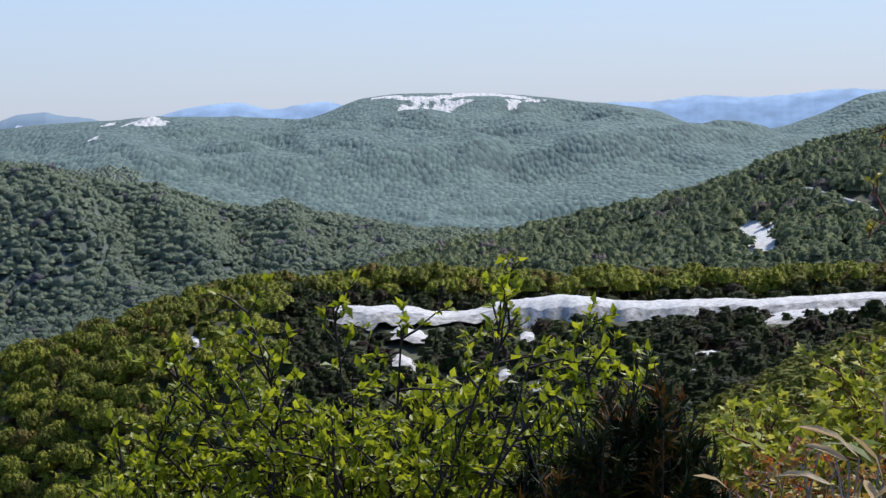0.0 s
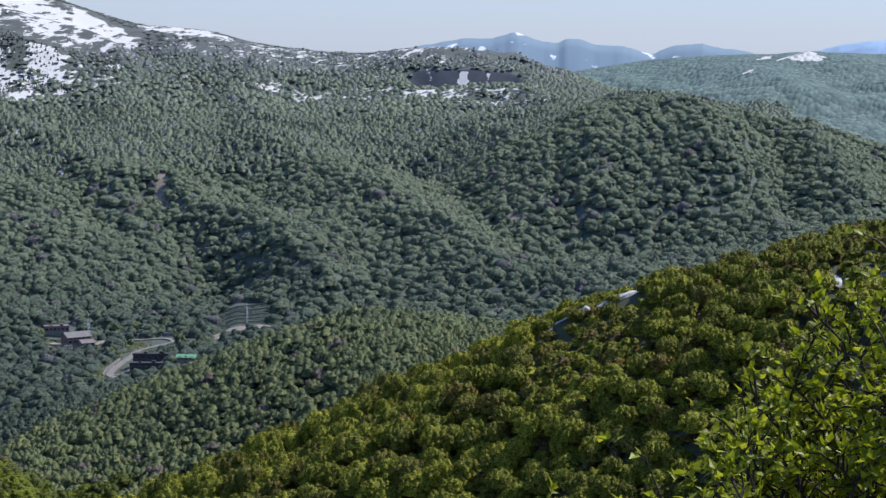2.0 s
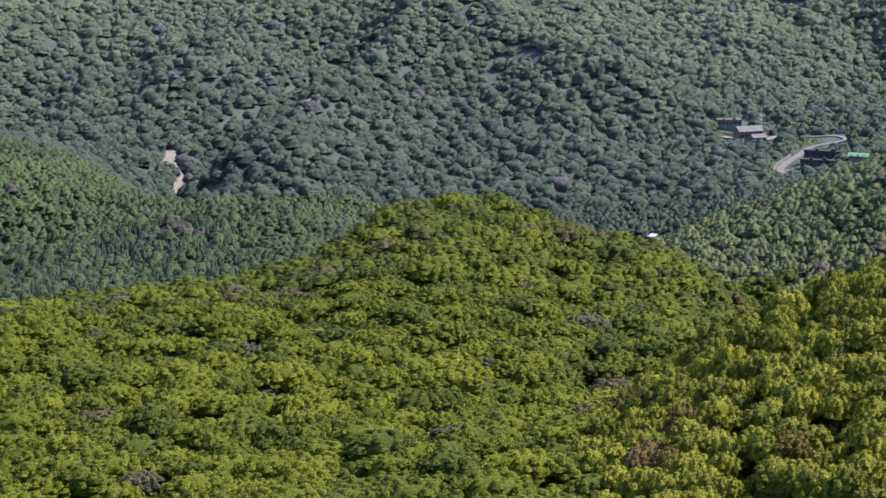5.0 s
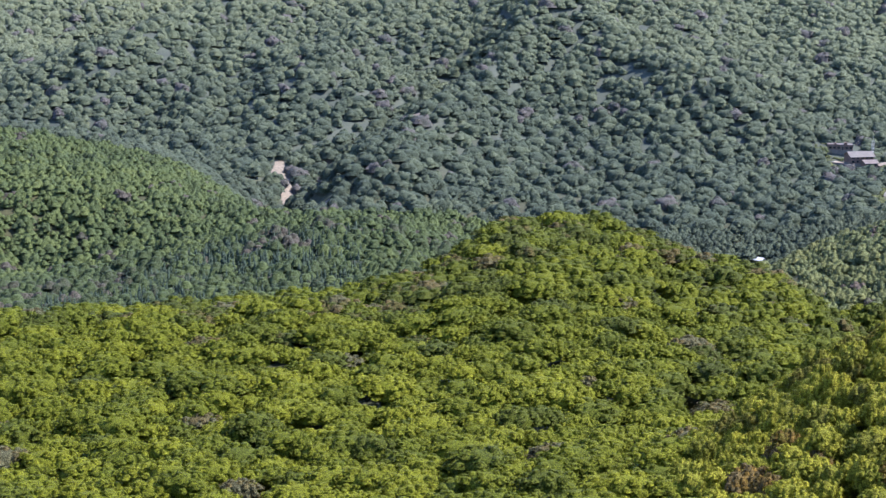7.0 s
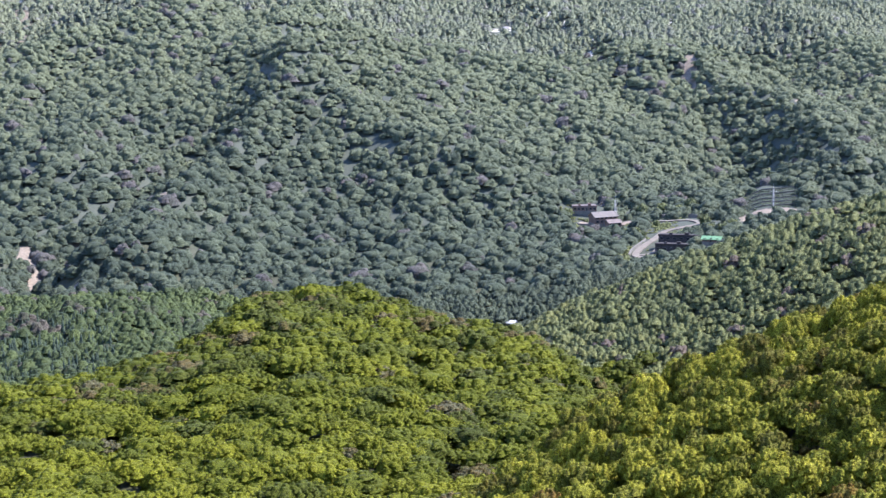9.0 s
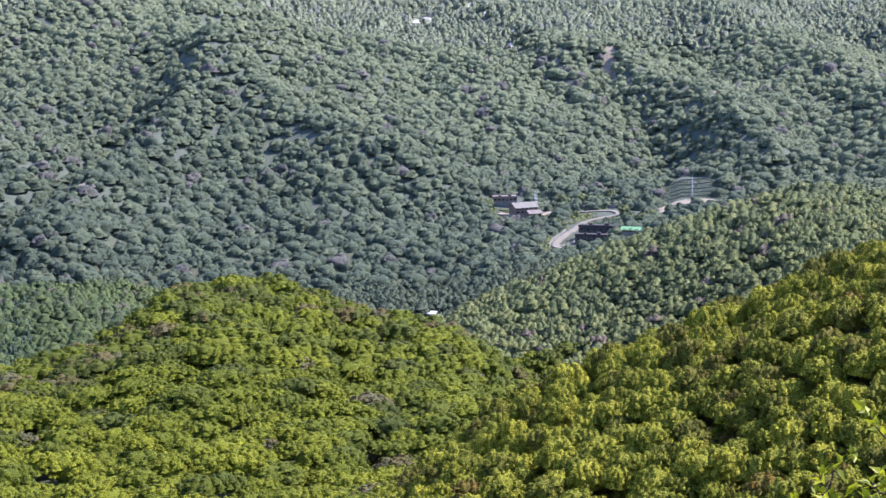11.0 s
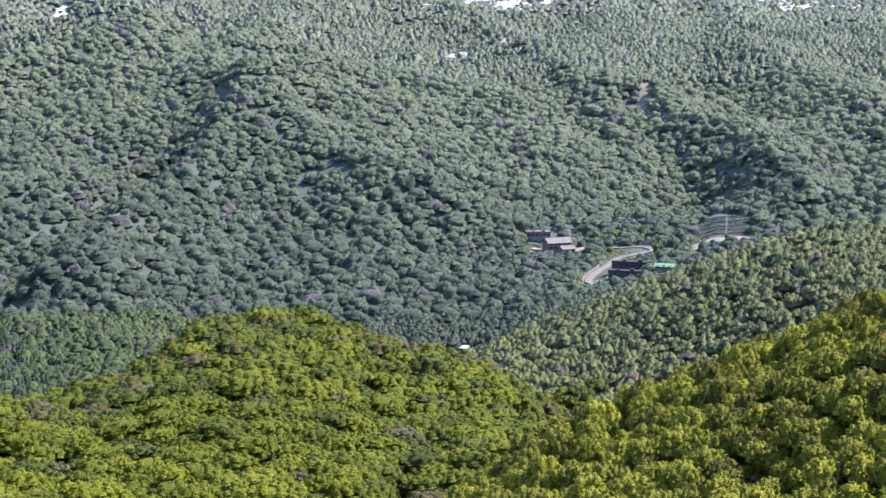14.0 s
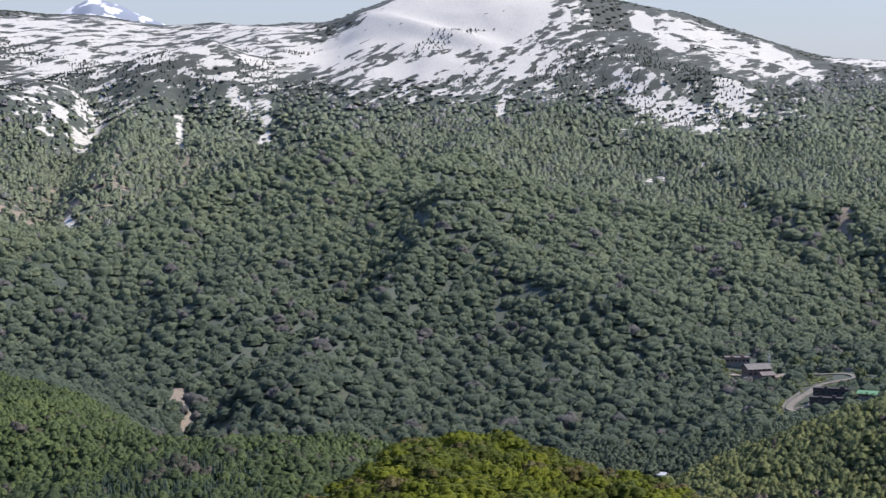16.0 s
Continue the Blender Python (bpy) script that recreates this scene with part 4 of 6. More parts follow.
# small trees in the side valley and on the ridge beyond it
x, y = scatter(27, 348, 770, -37, 18, 4.7)
r, a = np.hypot(x, y), np.degrees(np.arctan2(x, y))
near = in_view(x, y, 7) & ((a >= -28.5 - 0.9 * fbm(x / 40, y / 40, 28, 2)) | (r > 716)) & (sample(SNOW_PATH, x, y) < 0.45) & (sample(SNOW_MASK, x, y) < 0.5)
x, y = x[near], y[near]
n = len(x)
radius = 3.3 * rng.uniform(0.6, 1.4, n)
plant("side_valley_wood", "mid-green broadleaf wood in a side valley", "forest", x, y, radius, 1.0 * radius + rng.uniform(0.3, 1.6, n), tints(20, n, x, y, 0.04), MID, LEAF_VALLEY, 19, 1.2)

# young firs planted in the hollow behind the hill
x, y = scatter(36, 600, 760, -55, -45.2, 4.2)
ok = in_view(x, y, 7) & (fbm(x / 35, y / 35, 37, 2) > 0.48)
x, y = x[ok], y[ok]
n = len(x)
plant("young_fir_plantation", "dark green young firs planted in a hollow", "forest", x, y, rng.uniform(4.5, 7.5, n), rng.uniform(5, 9, n), rng.uniform(0.4, 1, n), FIRS, FIR_YOUNG, 38, 9.0)

# the darker ridges that flank the valley
x, y = scatter(31, 770, 1000, -58, 18, 6.1)
r, a = np.hypot(x, y), np.degrees(np.arctan2(x, y))
n = len(x)
radius = 4.3 * rng.uniform(0.6, 1.35, n)
height = 0.78 * radius + rng.uniform(0.4, 2.0, n)
tint = tints(32, n, x, y, 0.03)
vis, hid = keep(33, x, y, 10)
vis &= sample(CLEARING, x, y) < 0.42
vis &= sample(SNOW_MASK, x, y) < 0.5
west = vis & (a < -37)
crest_r = np.interp(a, [p[0] for p in SECOND_RIDGE], [p[1] for p in SECOND_RIDGE])
floor_wood = vis & (a >= -37) & ((a < -33.3) | (r > crest_r + 75))
east = vis & (a >= -37) & ~floor_wood
plant("valley_wood", "light green broadleaf wood on a ridge beside the valley, lit tone in its colour", "forest", x[east], y[east], radius[east], height[east], tint[east], MID, LEAF_VALLEY, 34, 1.25)
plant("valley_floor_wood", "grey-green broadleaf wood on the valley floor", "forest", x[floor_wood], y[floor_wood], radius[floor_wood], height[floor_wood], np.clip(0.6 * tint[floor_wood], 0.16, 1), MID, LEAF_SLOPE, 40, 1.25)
plant("hollow_wood", "dark green broadleaf wood on a knoll above the valley", "forest", x[west], y[west], radius[west], height[west], tint[west], MID, LEAF_HOLLOW, 39, 1.25)
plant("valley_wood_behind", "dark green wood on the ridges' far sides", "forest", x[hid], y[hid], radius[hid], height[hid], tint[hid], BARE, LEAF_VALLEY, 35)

# the great slope
x, y = scatter(41, 1000, 1720, -58, 18, 9.2)
n = len(x)
radius = 6.3 * rng.uniform(0.6, 1.3, n)
height = 0.74 * radius + rng.uniform(0.1, 1.6, n)
# tint lightens with distance up the slope to stand in for haze
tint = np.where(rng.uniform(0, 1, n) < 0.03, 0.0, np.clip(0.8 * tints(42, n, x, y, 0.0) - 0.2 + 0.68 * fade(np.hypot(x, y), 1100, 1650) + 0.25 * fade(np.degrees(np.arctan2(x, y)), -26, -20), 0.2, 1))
vis, hid = keep(43, x, y, 10)
vis &= (sample(CLEARING, x, y) < 0.42) & (sample(SCAR_MASK, x, y) < 0.5 * rng.uniform(0.7, 1.9, n))
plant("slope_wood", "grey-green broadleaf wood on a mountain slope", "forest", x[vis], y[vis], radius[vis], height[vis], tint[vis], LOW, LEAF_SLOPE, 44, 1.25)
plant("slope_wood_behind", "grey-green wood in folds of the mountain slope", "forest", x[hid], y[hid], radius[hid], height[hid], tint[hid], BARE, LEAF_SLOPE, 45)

# high birches, thinning out into snow and dwarf pine
x, y = scatter(51, 1720, 2720, -58, 18, 8.2)
r, a = np.hypot(x, y), np.degrees(np.arctan2(x, y))
n = len(x)
high = sample(HEIGHT, x, y)
thin = np.maximum(fade(high, -45, 25) * (a < -14), sample(CRAG, x, y))
ok = (rng.uniform(0, 1, n) > thin * 1.1) & (sample(SNOW_MASK, x, y) < 0.5 * rng.uniform(0.3, 1.2, n)) & (sample(SCAR_MASK, x, y) < 0.45 * rng.uniform(0.7, 1.9, n))
radius, height = 5.0 * rng.uniform(0.6, 1.25, n) * (1 - 0.4 * thin), rng.uniform(4.5, 8, n) * (1 - 0.5 * thin)
tint = np.clip(tints(52, n, x, y, 0.05) + 0.25 - 0.6 * fade(high, -70, 15) * (a < -14), 0, 1)
vis, hid = keep(53, x, y, 9)
k = vis & ok & (a < -9) & (r < 2150)
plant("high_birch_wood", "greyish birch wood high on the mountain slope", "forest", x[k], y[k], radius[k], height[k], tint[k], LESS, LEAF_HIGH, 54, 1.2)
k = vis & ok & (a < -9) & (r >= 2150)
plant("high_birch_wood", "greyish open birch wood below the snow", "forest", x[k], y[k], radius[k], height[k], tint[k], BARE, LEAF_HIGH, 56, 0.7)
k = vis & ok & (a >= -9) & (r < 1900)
plant("far_valley_wood", "wood in a far valley, blue-green with haze in its colour", "forest", x[k], y[k], radius[k], height[k], tint[k], CAPS, LEAF_SLOPE, 55, 0.6, True)

# dark firs and dwarf pines among the snow
x, y = scatter(61, 2050, 2640, -56, -14, 6.5)
n = len(x)
high = sample(HEIGHT, x, y)
ok = (high > -50) & (high < 70) & (sample(CRAG, x, y) < 0.2) & (np.hypot(x, y) < 2500) & (fbm(x / 60, y / 60, 64, 3) > 0.55) & in_view(x, y, 6)
x, y = x[ok], y[ok]
n = len(x)
plant("fir_belt", "dark firs standing in old snow", "forest", x, y, rng.uniform(4, 7, n), rng.uniform(1.6, 3.6, n), rng.uniform(0, 1, n), FIRS, CONIFER, 65, 9.0)

# low dwarf pine mats over the open heights
x, y = scatter(66, 2120, 2790, -57, -15, 12)
ok = (fbm(x / 60, y / 60, 67, 3) > 0.54) & (sample(CRAG, x, y) < 0.2) & (sample(SNOW_MASK, x, y) < np.where(np.hypot(x, y) < 2340, 0.95, 0.45) * rng.uniform(0.6, 1.1, len(x))) & in_view(x, y, 3)
x, y = x[ok], y[ok]
n = len(x)
plant("dwarf_pine_mats", "dark mats of dwarf pine on open snow slopes", "scrub", x, y, rng.uniform(3, 6, n), rng.uniform(0.6, 1.3, n), rng.uniform(0.3, 1, n), BARE, PINE_MAT, 68, 0.2)

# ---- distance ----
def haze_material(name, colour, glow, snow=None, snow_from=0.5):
    """Far ranges: the haze in front of them is put into their colour and glow."""
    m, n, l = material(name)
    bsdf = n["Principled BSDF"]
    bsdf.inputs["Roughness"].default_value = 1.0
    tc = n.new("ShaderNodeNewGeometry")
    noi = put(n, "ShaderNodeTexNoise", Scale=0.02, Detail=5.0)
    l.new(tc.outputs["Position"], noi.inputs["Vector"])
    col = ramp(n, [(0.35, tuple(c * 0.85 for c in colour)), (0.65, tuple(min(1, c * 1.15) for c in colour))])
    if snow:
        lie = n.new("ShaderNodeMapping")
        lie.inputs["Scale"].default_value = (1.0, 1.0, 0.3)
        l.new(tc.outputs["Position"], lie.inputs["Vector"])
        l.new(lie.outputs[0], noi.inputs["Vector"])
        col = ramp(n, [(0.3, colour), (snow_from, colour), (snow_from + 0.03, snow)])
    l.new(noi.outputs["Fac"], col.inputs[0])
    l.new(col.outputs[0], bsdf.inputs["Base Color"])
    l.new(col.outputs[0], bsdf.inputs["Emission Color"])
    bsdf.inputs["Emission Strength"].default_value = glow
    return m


def far_range(label, crest, dist, mat, seed):
    """A far range: crest as (bearing, height angle) points; it slopes down on both sides."""
    a = np.arange(crest[0][0], crest[-1][0], 0.06)
    e = curve_at(np.array([c[0] for c in crest], float), np.array([c[1] for c in crest], float), a)
    top = dist * np.tan(np.radians(e)) + (fbm(a * 3, a * 0, seed, 4) - 0.5) * 5
    rows = []
    for k, (dr, drop) in enumerate(((-330, 190), (-220, 120), (-120, 60), (-50, 20), (0, 0), (60, 30), (160, 190))):
        r = dist + dr + (fbm(a * 1.5, a * 0 + k * 0.3, seed + 5, 3) - 0.5) * 12
        rows.append(np.stack([r * np.sin(np.radians(a)), r * np.cos(np.radians(a)), top - drop * (0.97 + 0.06 * fbm(a * 2, a * 0 + k * 0.3, seed + 9, 3))], -1))
    v, n = np.concatenate(rows), len(a)
    i, j = np.meshgrid(np.arange(6), np.arange(n - 1), indexing="ij")
    q = np.stack([i * n + j, i * n + j + 1, (i + 1) * n + j + 1, (i + 1) * n + j], -1).reshape(-1, 4)
    return tagged(mesh_object("backdrop", v, q, [mat], smooth=True), label, "mountains", kind="structure")


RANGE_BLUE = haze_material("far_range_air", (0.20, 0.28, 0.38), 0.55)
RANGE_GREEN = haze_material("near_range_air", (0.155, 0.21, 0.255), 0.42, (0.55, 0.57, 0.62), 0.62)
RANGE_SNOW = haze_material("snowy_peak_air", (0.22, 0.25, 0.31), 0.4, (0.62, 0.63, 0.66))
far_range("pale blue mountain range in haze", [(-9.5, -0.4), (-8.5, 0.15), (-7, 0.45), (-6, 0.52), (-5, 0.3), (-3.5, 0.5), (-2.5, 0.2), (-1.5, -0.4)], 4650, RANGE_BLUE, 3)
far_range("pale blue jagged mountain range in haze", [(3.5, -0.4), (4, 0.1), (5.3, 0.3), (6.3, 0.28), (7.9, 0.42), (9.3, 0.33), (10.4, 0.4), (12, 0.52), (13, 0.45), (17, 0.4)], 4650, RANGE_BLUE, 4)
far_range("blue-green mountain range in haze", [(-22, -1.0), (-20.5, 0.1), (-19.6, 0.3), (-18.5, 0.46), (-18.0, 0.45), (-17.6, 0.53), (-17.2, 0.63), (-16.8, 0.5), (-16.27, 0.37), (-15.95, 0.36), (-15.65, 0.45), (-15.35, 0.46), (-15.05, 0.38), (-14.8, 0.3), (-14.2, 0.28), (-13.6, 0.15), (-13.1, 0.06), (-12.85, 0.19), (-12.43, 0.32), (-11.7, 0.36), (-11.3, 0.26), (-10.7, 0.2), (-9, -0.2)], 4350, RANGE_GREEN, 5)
far_range("far peak with snow streaks, blue-grey haze in its colour", [(-52.5, 1.3), (-51.3, 1.85), (-50.5, 2.33), (-50.1, 2.5), (-49.6, 2.48), (-48.9, 2.2), (-47.8, 1.75), (-46.6, 1.2)], 4400, RANGE_SNOW, 6)


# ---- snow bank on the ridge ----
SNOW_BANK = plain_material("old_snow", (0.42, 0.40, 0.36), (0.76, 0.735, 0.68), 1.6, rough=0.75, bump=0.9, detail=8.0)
# the face: dirt streaks, and its shade put into the darker grey
SNOW_FACE = plain_material("shaded_dirty_snow", (0.13, 0.115, 0.09), (0.66, 0.63, 0.57), 1.1, rough=0.85, bump=1.0, detail=10.0)


def snow_bank(label, line, width, seed, over=False):
    """A drift along a line of (bearing, distance, height of its top); steep towards the lookout, rounded above."""
    a = np.arange(line[0][0], line[-1][0], 0.07)
    xs = np.array([p[0] for p in line], float)
    d = curve_at(xs, np.array([p[1] for p in line], float), a) + (fbm(a * 1.3, a * 0, seed, 3) - 0.5) * 5
    h = curve_at(xs, np.array([p[2] for p in line], float), a)
    if over:   # heights given over the ground
        h = h + sample(HEIGHT, d * np.sin(np.radians(a)), d * np.cos(np.radians(a)))
    rows = []
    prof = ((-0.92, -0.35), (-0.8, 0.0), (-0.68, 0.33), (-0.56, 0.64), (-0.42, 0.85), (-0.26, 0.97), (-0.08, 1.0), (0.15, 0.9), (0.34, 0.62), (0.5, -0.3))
    for k, (u, w) in enumerate(prof):
        r = d + u * width + (fbm(a * 1.6, a * 0 + k * 0.35, seed + 3, 4) - 0.5) * 0.5
        x, y = r * np.sin(np.radians(a)), r * np.cos(np.radians(a))
        base = sample(HEIGHT, d * np.sin(np.radians(a)), d * np.cos(np.radians(a)))
        low = np.maximum(h - base, 0.05) * (0.3 + 1.0 * fbm(a * 1.6, a * 0, seed + 11, 4))
        rows.append(np.stack([x, y, np.where(h > base, h - low * (1 - w), base + 0.05 * w) + (fbm(a * 3, a * 0 + k * 0.5, seed + 7, 4) - 0.5) * 0.25], -1))
    v, n, m = np.concatenate(rows), len(a), len(prof)
    i, j = np.meshgrid(np.arange(m - 1), np.arange(n - 1), indexing="ij")
    q = np.stack([i * n + j, i * n + j + 1, (i + 1) * n + j + 1, (i + 1) * n + j], -1).reshape(-1, 4)
    bank = tagged(new("snow_bank"), label, "snow")
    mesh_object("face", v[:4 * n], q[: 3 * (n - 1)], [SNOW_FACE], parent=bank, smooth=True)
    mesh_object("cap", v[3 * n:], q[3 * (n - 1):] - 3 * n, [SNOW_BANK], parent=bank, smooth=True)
    return bank


snow_bank("long white snow cornice, its melting face grey with dirt and painted shade", [(-3.7, 250, -27.0), (-3.1, 250, -24.6), (-1.5, 250, -24.7), (0.2, 250, -26.0), (1.9, 250, -24.3), (3.6, 250, -23.7), (5.3, 250, -24.6),
          (7.9, 250, -24.7), (10.4, 250, -24.4), (13.1, 250, -23.8), (17.9, 252, -23.2)], 8, 1)
snow_bank("small white snow patch on the ridge", [(-7.3, 246, 0.0), (-6.9, 246, 1.0), (-6.5, 246, 1.0), (-6.1, 246, 0.1)], 3, 2, True)
snow_bank("strip of old snow below the cornice", [(9.3, 238, -0.3), (9.8, 237, 0.3), (10.6, 236, 0.9), (12.2, 233, 1.4), (14, 230, 1.5), (17.5, 226, 1.2)], 8, 3, True)
snow_bank("thin snow strip along the ridge's edge", [(-16.1, 281, 0.1), (-15.9, 281, 0.6), (-15.0, 280, 0.7), (-14.2, 279, 0.8), (-13.5, 277, 0.7), (-13.3, 277, 0.1)], 2.5, 4, True)
snow_bank("snow-lined path across a wooded ridge", [(9.95, 607, 0.2), (10.4, 598, 1.3), (11.2, 579, 1.4), (12.2, 554, 1.6), (13.0, 531, 1.7), (14.5, 512, 1.5)], 3, 5, True)

for az, dist, wide in SNOW_BUSH:
    half = math.degrees(wide / dist)
    snow_bank("patch of old snow among dark bushes", [(az - half, dist, -0.2), (az - half * 0.5, dist, 0.3 + 0.1 * wide), (az + half * 0.4, dist - 1, 0.35 + 0.12 * wide), (az + half, dist - 1, -0.2)], 5 + 1.5 * wide, int(az * 10) + 160, True)

# ---- the valley: lodges and road ----
WALL_BROWN = plain_material("brown_boards", (0.17, 0.12, 0.10), (0.28, 0.20, 0.17), 0.6)
WALL_DARK = plain_material("dark_cladding", (0.05, 0.046, 0.048), (0.10, 0.092, 0.094), 0.5)
ROOF_GREY = plain_material("grey_sheet_roof", (0.15, 0.135, 0.12), (0.23, 0.205, 0.185), 0.3, rough=0.45, bump=0.1)
ROOF_BROWN = plain_material("weathered_brown_roof", (0.16, 0.125, 0.115), (0.26, 0.21, 0.19), 0.3, rough=0.5, bump=0.1)
ROOF_GREEN = plain_material("green_sheet_roof", (0.15, 0.31, 0.15), (0.22, 0.42, 0.21), 0.3, rough=0.4, bump=0.1)
ROOF_WHITE = plain_material("white_sheet_roof", (0.7, 0.7, 0.7), (0.85, 0.85, 0.85), 0.3, rough=0.4, bump=0.1)
WINDOW_GLASS = plain_material("dark_window_glass", (0.02, 0.025, 0.03), (0.05, 0.06, 0.07), 0.4, rough=0.08, bump=0.0)
ASPHALT = plain_material("worn_asphalt", (0.18, 0.16, 0.135), (0.29, 0.26, 0.22), 0.3)
CONCRETE = plain_material("weathered_concrete", (0.17, 0.165, 0.15), (0.30, 0.285, 0.26), 0.3)
EARTH = plain_material("trodden_earth", (0.24, 0.19, 0.15), (0.40, 0.34, 0.28), 0.15)
STEEL = plain_material("painted_steel", (0.5, 0.5, 0.5), (0.7, 0.7, 0.7), 0.5, rough=0.4)


def part(name, bm, mat, parent, label=""):
    me = bpy.data.meshes.new(name)
    bm.to_mesh(me)
    bm.free()
    me.materials.append(mat)
    ob = new(name, me)
    ob.parent = parent
    return tagged(ob, label)


def box(w, d, h, x=0, y=0, z=0, bevel=0.0):
    """A block with its foot at z."""
    bm = bmesh.new()
    bmesh.ops.create_cube(bm, size=1.0, matrix=Matrix.LocRotScale((x, y, z + h / 2), None, (w, d, h)))
    if bevel:
        bmesh.ops.bevel(bm, geom=bm.edges[:], offset=bevel, segments=1, affect="EDGES")
    return bm


def prism(points, depth, y0):
    """An outline in the x-z plane drawn out along y."""
    bm = bmesh.new()
    a = [bm.verts.new((x, y0, z)) for x, z in points]
    b = [bm.verts.new((x, y0 + depth, z)) for x, z in points]
    bm.faces.new(a)
    bm.faces.new(b[::-1])
    for k in range(len(a)):
        bm.faces.new((a[k], b[k], b[(k + 1) % len(b)], a[(k + 1) % len(a)]))
    bmesh.ops.recalc_face_normals(bm, faces=bm.faces[:])
    return bm


def house(name, label, category, az, dist, w, d, h, rise, wall_mat, roof_mat, turn=0.0, floors=1, bays=4, flat=False, raise_by=0.0):
    """A house whose front faces the lookout: plinth, walls, roof with overhang, windows in each storey, a door."""
    g = ground_at(az, dist)
    ob = tagged(new(name), label, category)
    ob.matrix_basis = Matrix.LocRotScale((g.x, g.y, g.z + raise_by), Euler((0, 0, radians(-az + turn))), None)
    part("plinth", box(w + 0.3, d + 0.3, 5.0, z=-4.6, bevel=0.05), CONCRETE, ob, "grey concrete plinth")
    part("wall", box(w, d, h - 0.4, z=0.4), wall_mat, ob)
    if flat:
        part("roof", box(w + 0.5, d + 0.5, 0.45, z=h, bevel=0.06), roof_mat, ob)
        part("parapet", box(w + 0.6, 0.25, 0.5, y=-d / 2 - 0.2, z=h + 0.45), wall_mat, ob)
        part("roof_box", box(w * 0.12, d * 0.3, 1.3, x=w * 0.22, z=h + 0.45, bevel=0.05), wall_mat, ob)
        part("roof_box", box(w * 0.08, d * 0.2, 1.0, x=-w * 0.2, z=h + 0.45, bevel=0.05), wall_mat, ob)
    else:
        t, o = 0.25, 0.8
        quarter = Matrix.Rotation(radians(90), 4, "Z")
        bm = prism([(-d / 2 - o, h - 0.35), (0, h + rise), (d / 2 + o, h - 0.35), (d / 2 + o, h - 0.35 + t), (0, h + rise + t), (-d / 2 - o, h - 0.35 + t)], w + 2 * o, -w / 2 - o)
        bm.transform(quarter)
        part("roof", bm, roof_mat, ob)
        for s in (-1, 1):
            bm = prism([(-d / 2, h - 0.01), (0, h + rise - 0.1), (d / 2, h - 0.01)], 0.15, s * w / 2 - 0.07)
            bm.transform(quarter)
            part("gable", bm, wall_mat, ob)
    step = w / bays
    for f in range(floors):
        z = 1.1 + f * (h / floors)
        for k in range(bays):
            x = (k + 0.5) * step - w / 2
            if f == 0 and k == bays // 2:
                door = part("door", box(1.1, 0.1, 2.1, x=x, y=-d / 2 - 0.05, z=0.4), WALL_DARK, ob, "dark door")
                part("door_frame", box(1.4, 0.06, 2.3, x=x, y=-d / 2 - 0.03, z=0.4), CONCRETE, door)
                continue
            win = part("window", box(step * 0.55, 0.08, 1.2, x=x, y=-d / 2 - 0.06, z=z), WINDOW_GLASS, ob, "dark glass window")
            part("window_frame", box(step * 0.55 + 0.2, 0.06, 1.4, x=x, y=-d / 2 - 0.03, z=z - 0.1), ROOF_GREY, win)
    return ob


house("lodge", "brown wooden lodge with a pale grey sheet roof", "lodge", -30.28, 1180, 15, 10, 4.6, 2.4, WALL_BROWN, ROOF_GREY, 25, 2, 5, raise_by=1.5)
house("lodge_annex", "low brown annex with a brown roof beside the lodge", "building", -29.98, 1168, 8, 7, 2.8, 1.4, WALL_BROWN, ROOF_BROWN, 25, 1, 3, raise_by=1.2)
house("bath_house", "long dark brown building with roof vents in the wood", "building", -30.85, 1206, 15, 9, 2.8, 0, WALL_BROWN, ROOF_BROWN, 5, 1, 6, True, 1.8)
house("guest_house", "dark flat-roofed house below the road", "building", -28.2, 1070, 18, 7, 3.8, 0, WALL_DARK, WALL_DARK, -8, 1, 5, True, 0.6)
house("guest_house_wing", "dark flat-roofed wing with rooftop boxes", "building", -28.0, 1084, 22, 7, 6.0, 0, WALL_DARK, WALL_DARK, -8, 2, 6, True, 1.0)
house("green_roofed_shed", "shed with a bright green sheet roof", "shed", -27.0, 1072, 10, 7, 2.0, 1.0, WALL_BROWN, ROOF_GREEN, -10, 1, 3, raise_by=1.6)
house("white_roofed_hut", "small hut with a white roof by the stream", "hut", -33.1, 950, 5, 3, 0.9, 0.9, WALL_DARK, ROOF_WHITE, -20, 0, 1, raise_by=0.2)


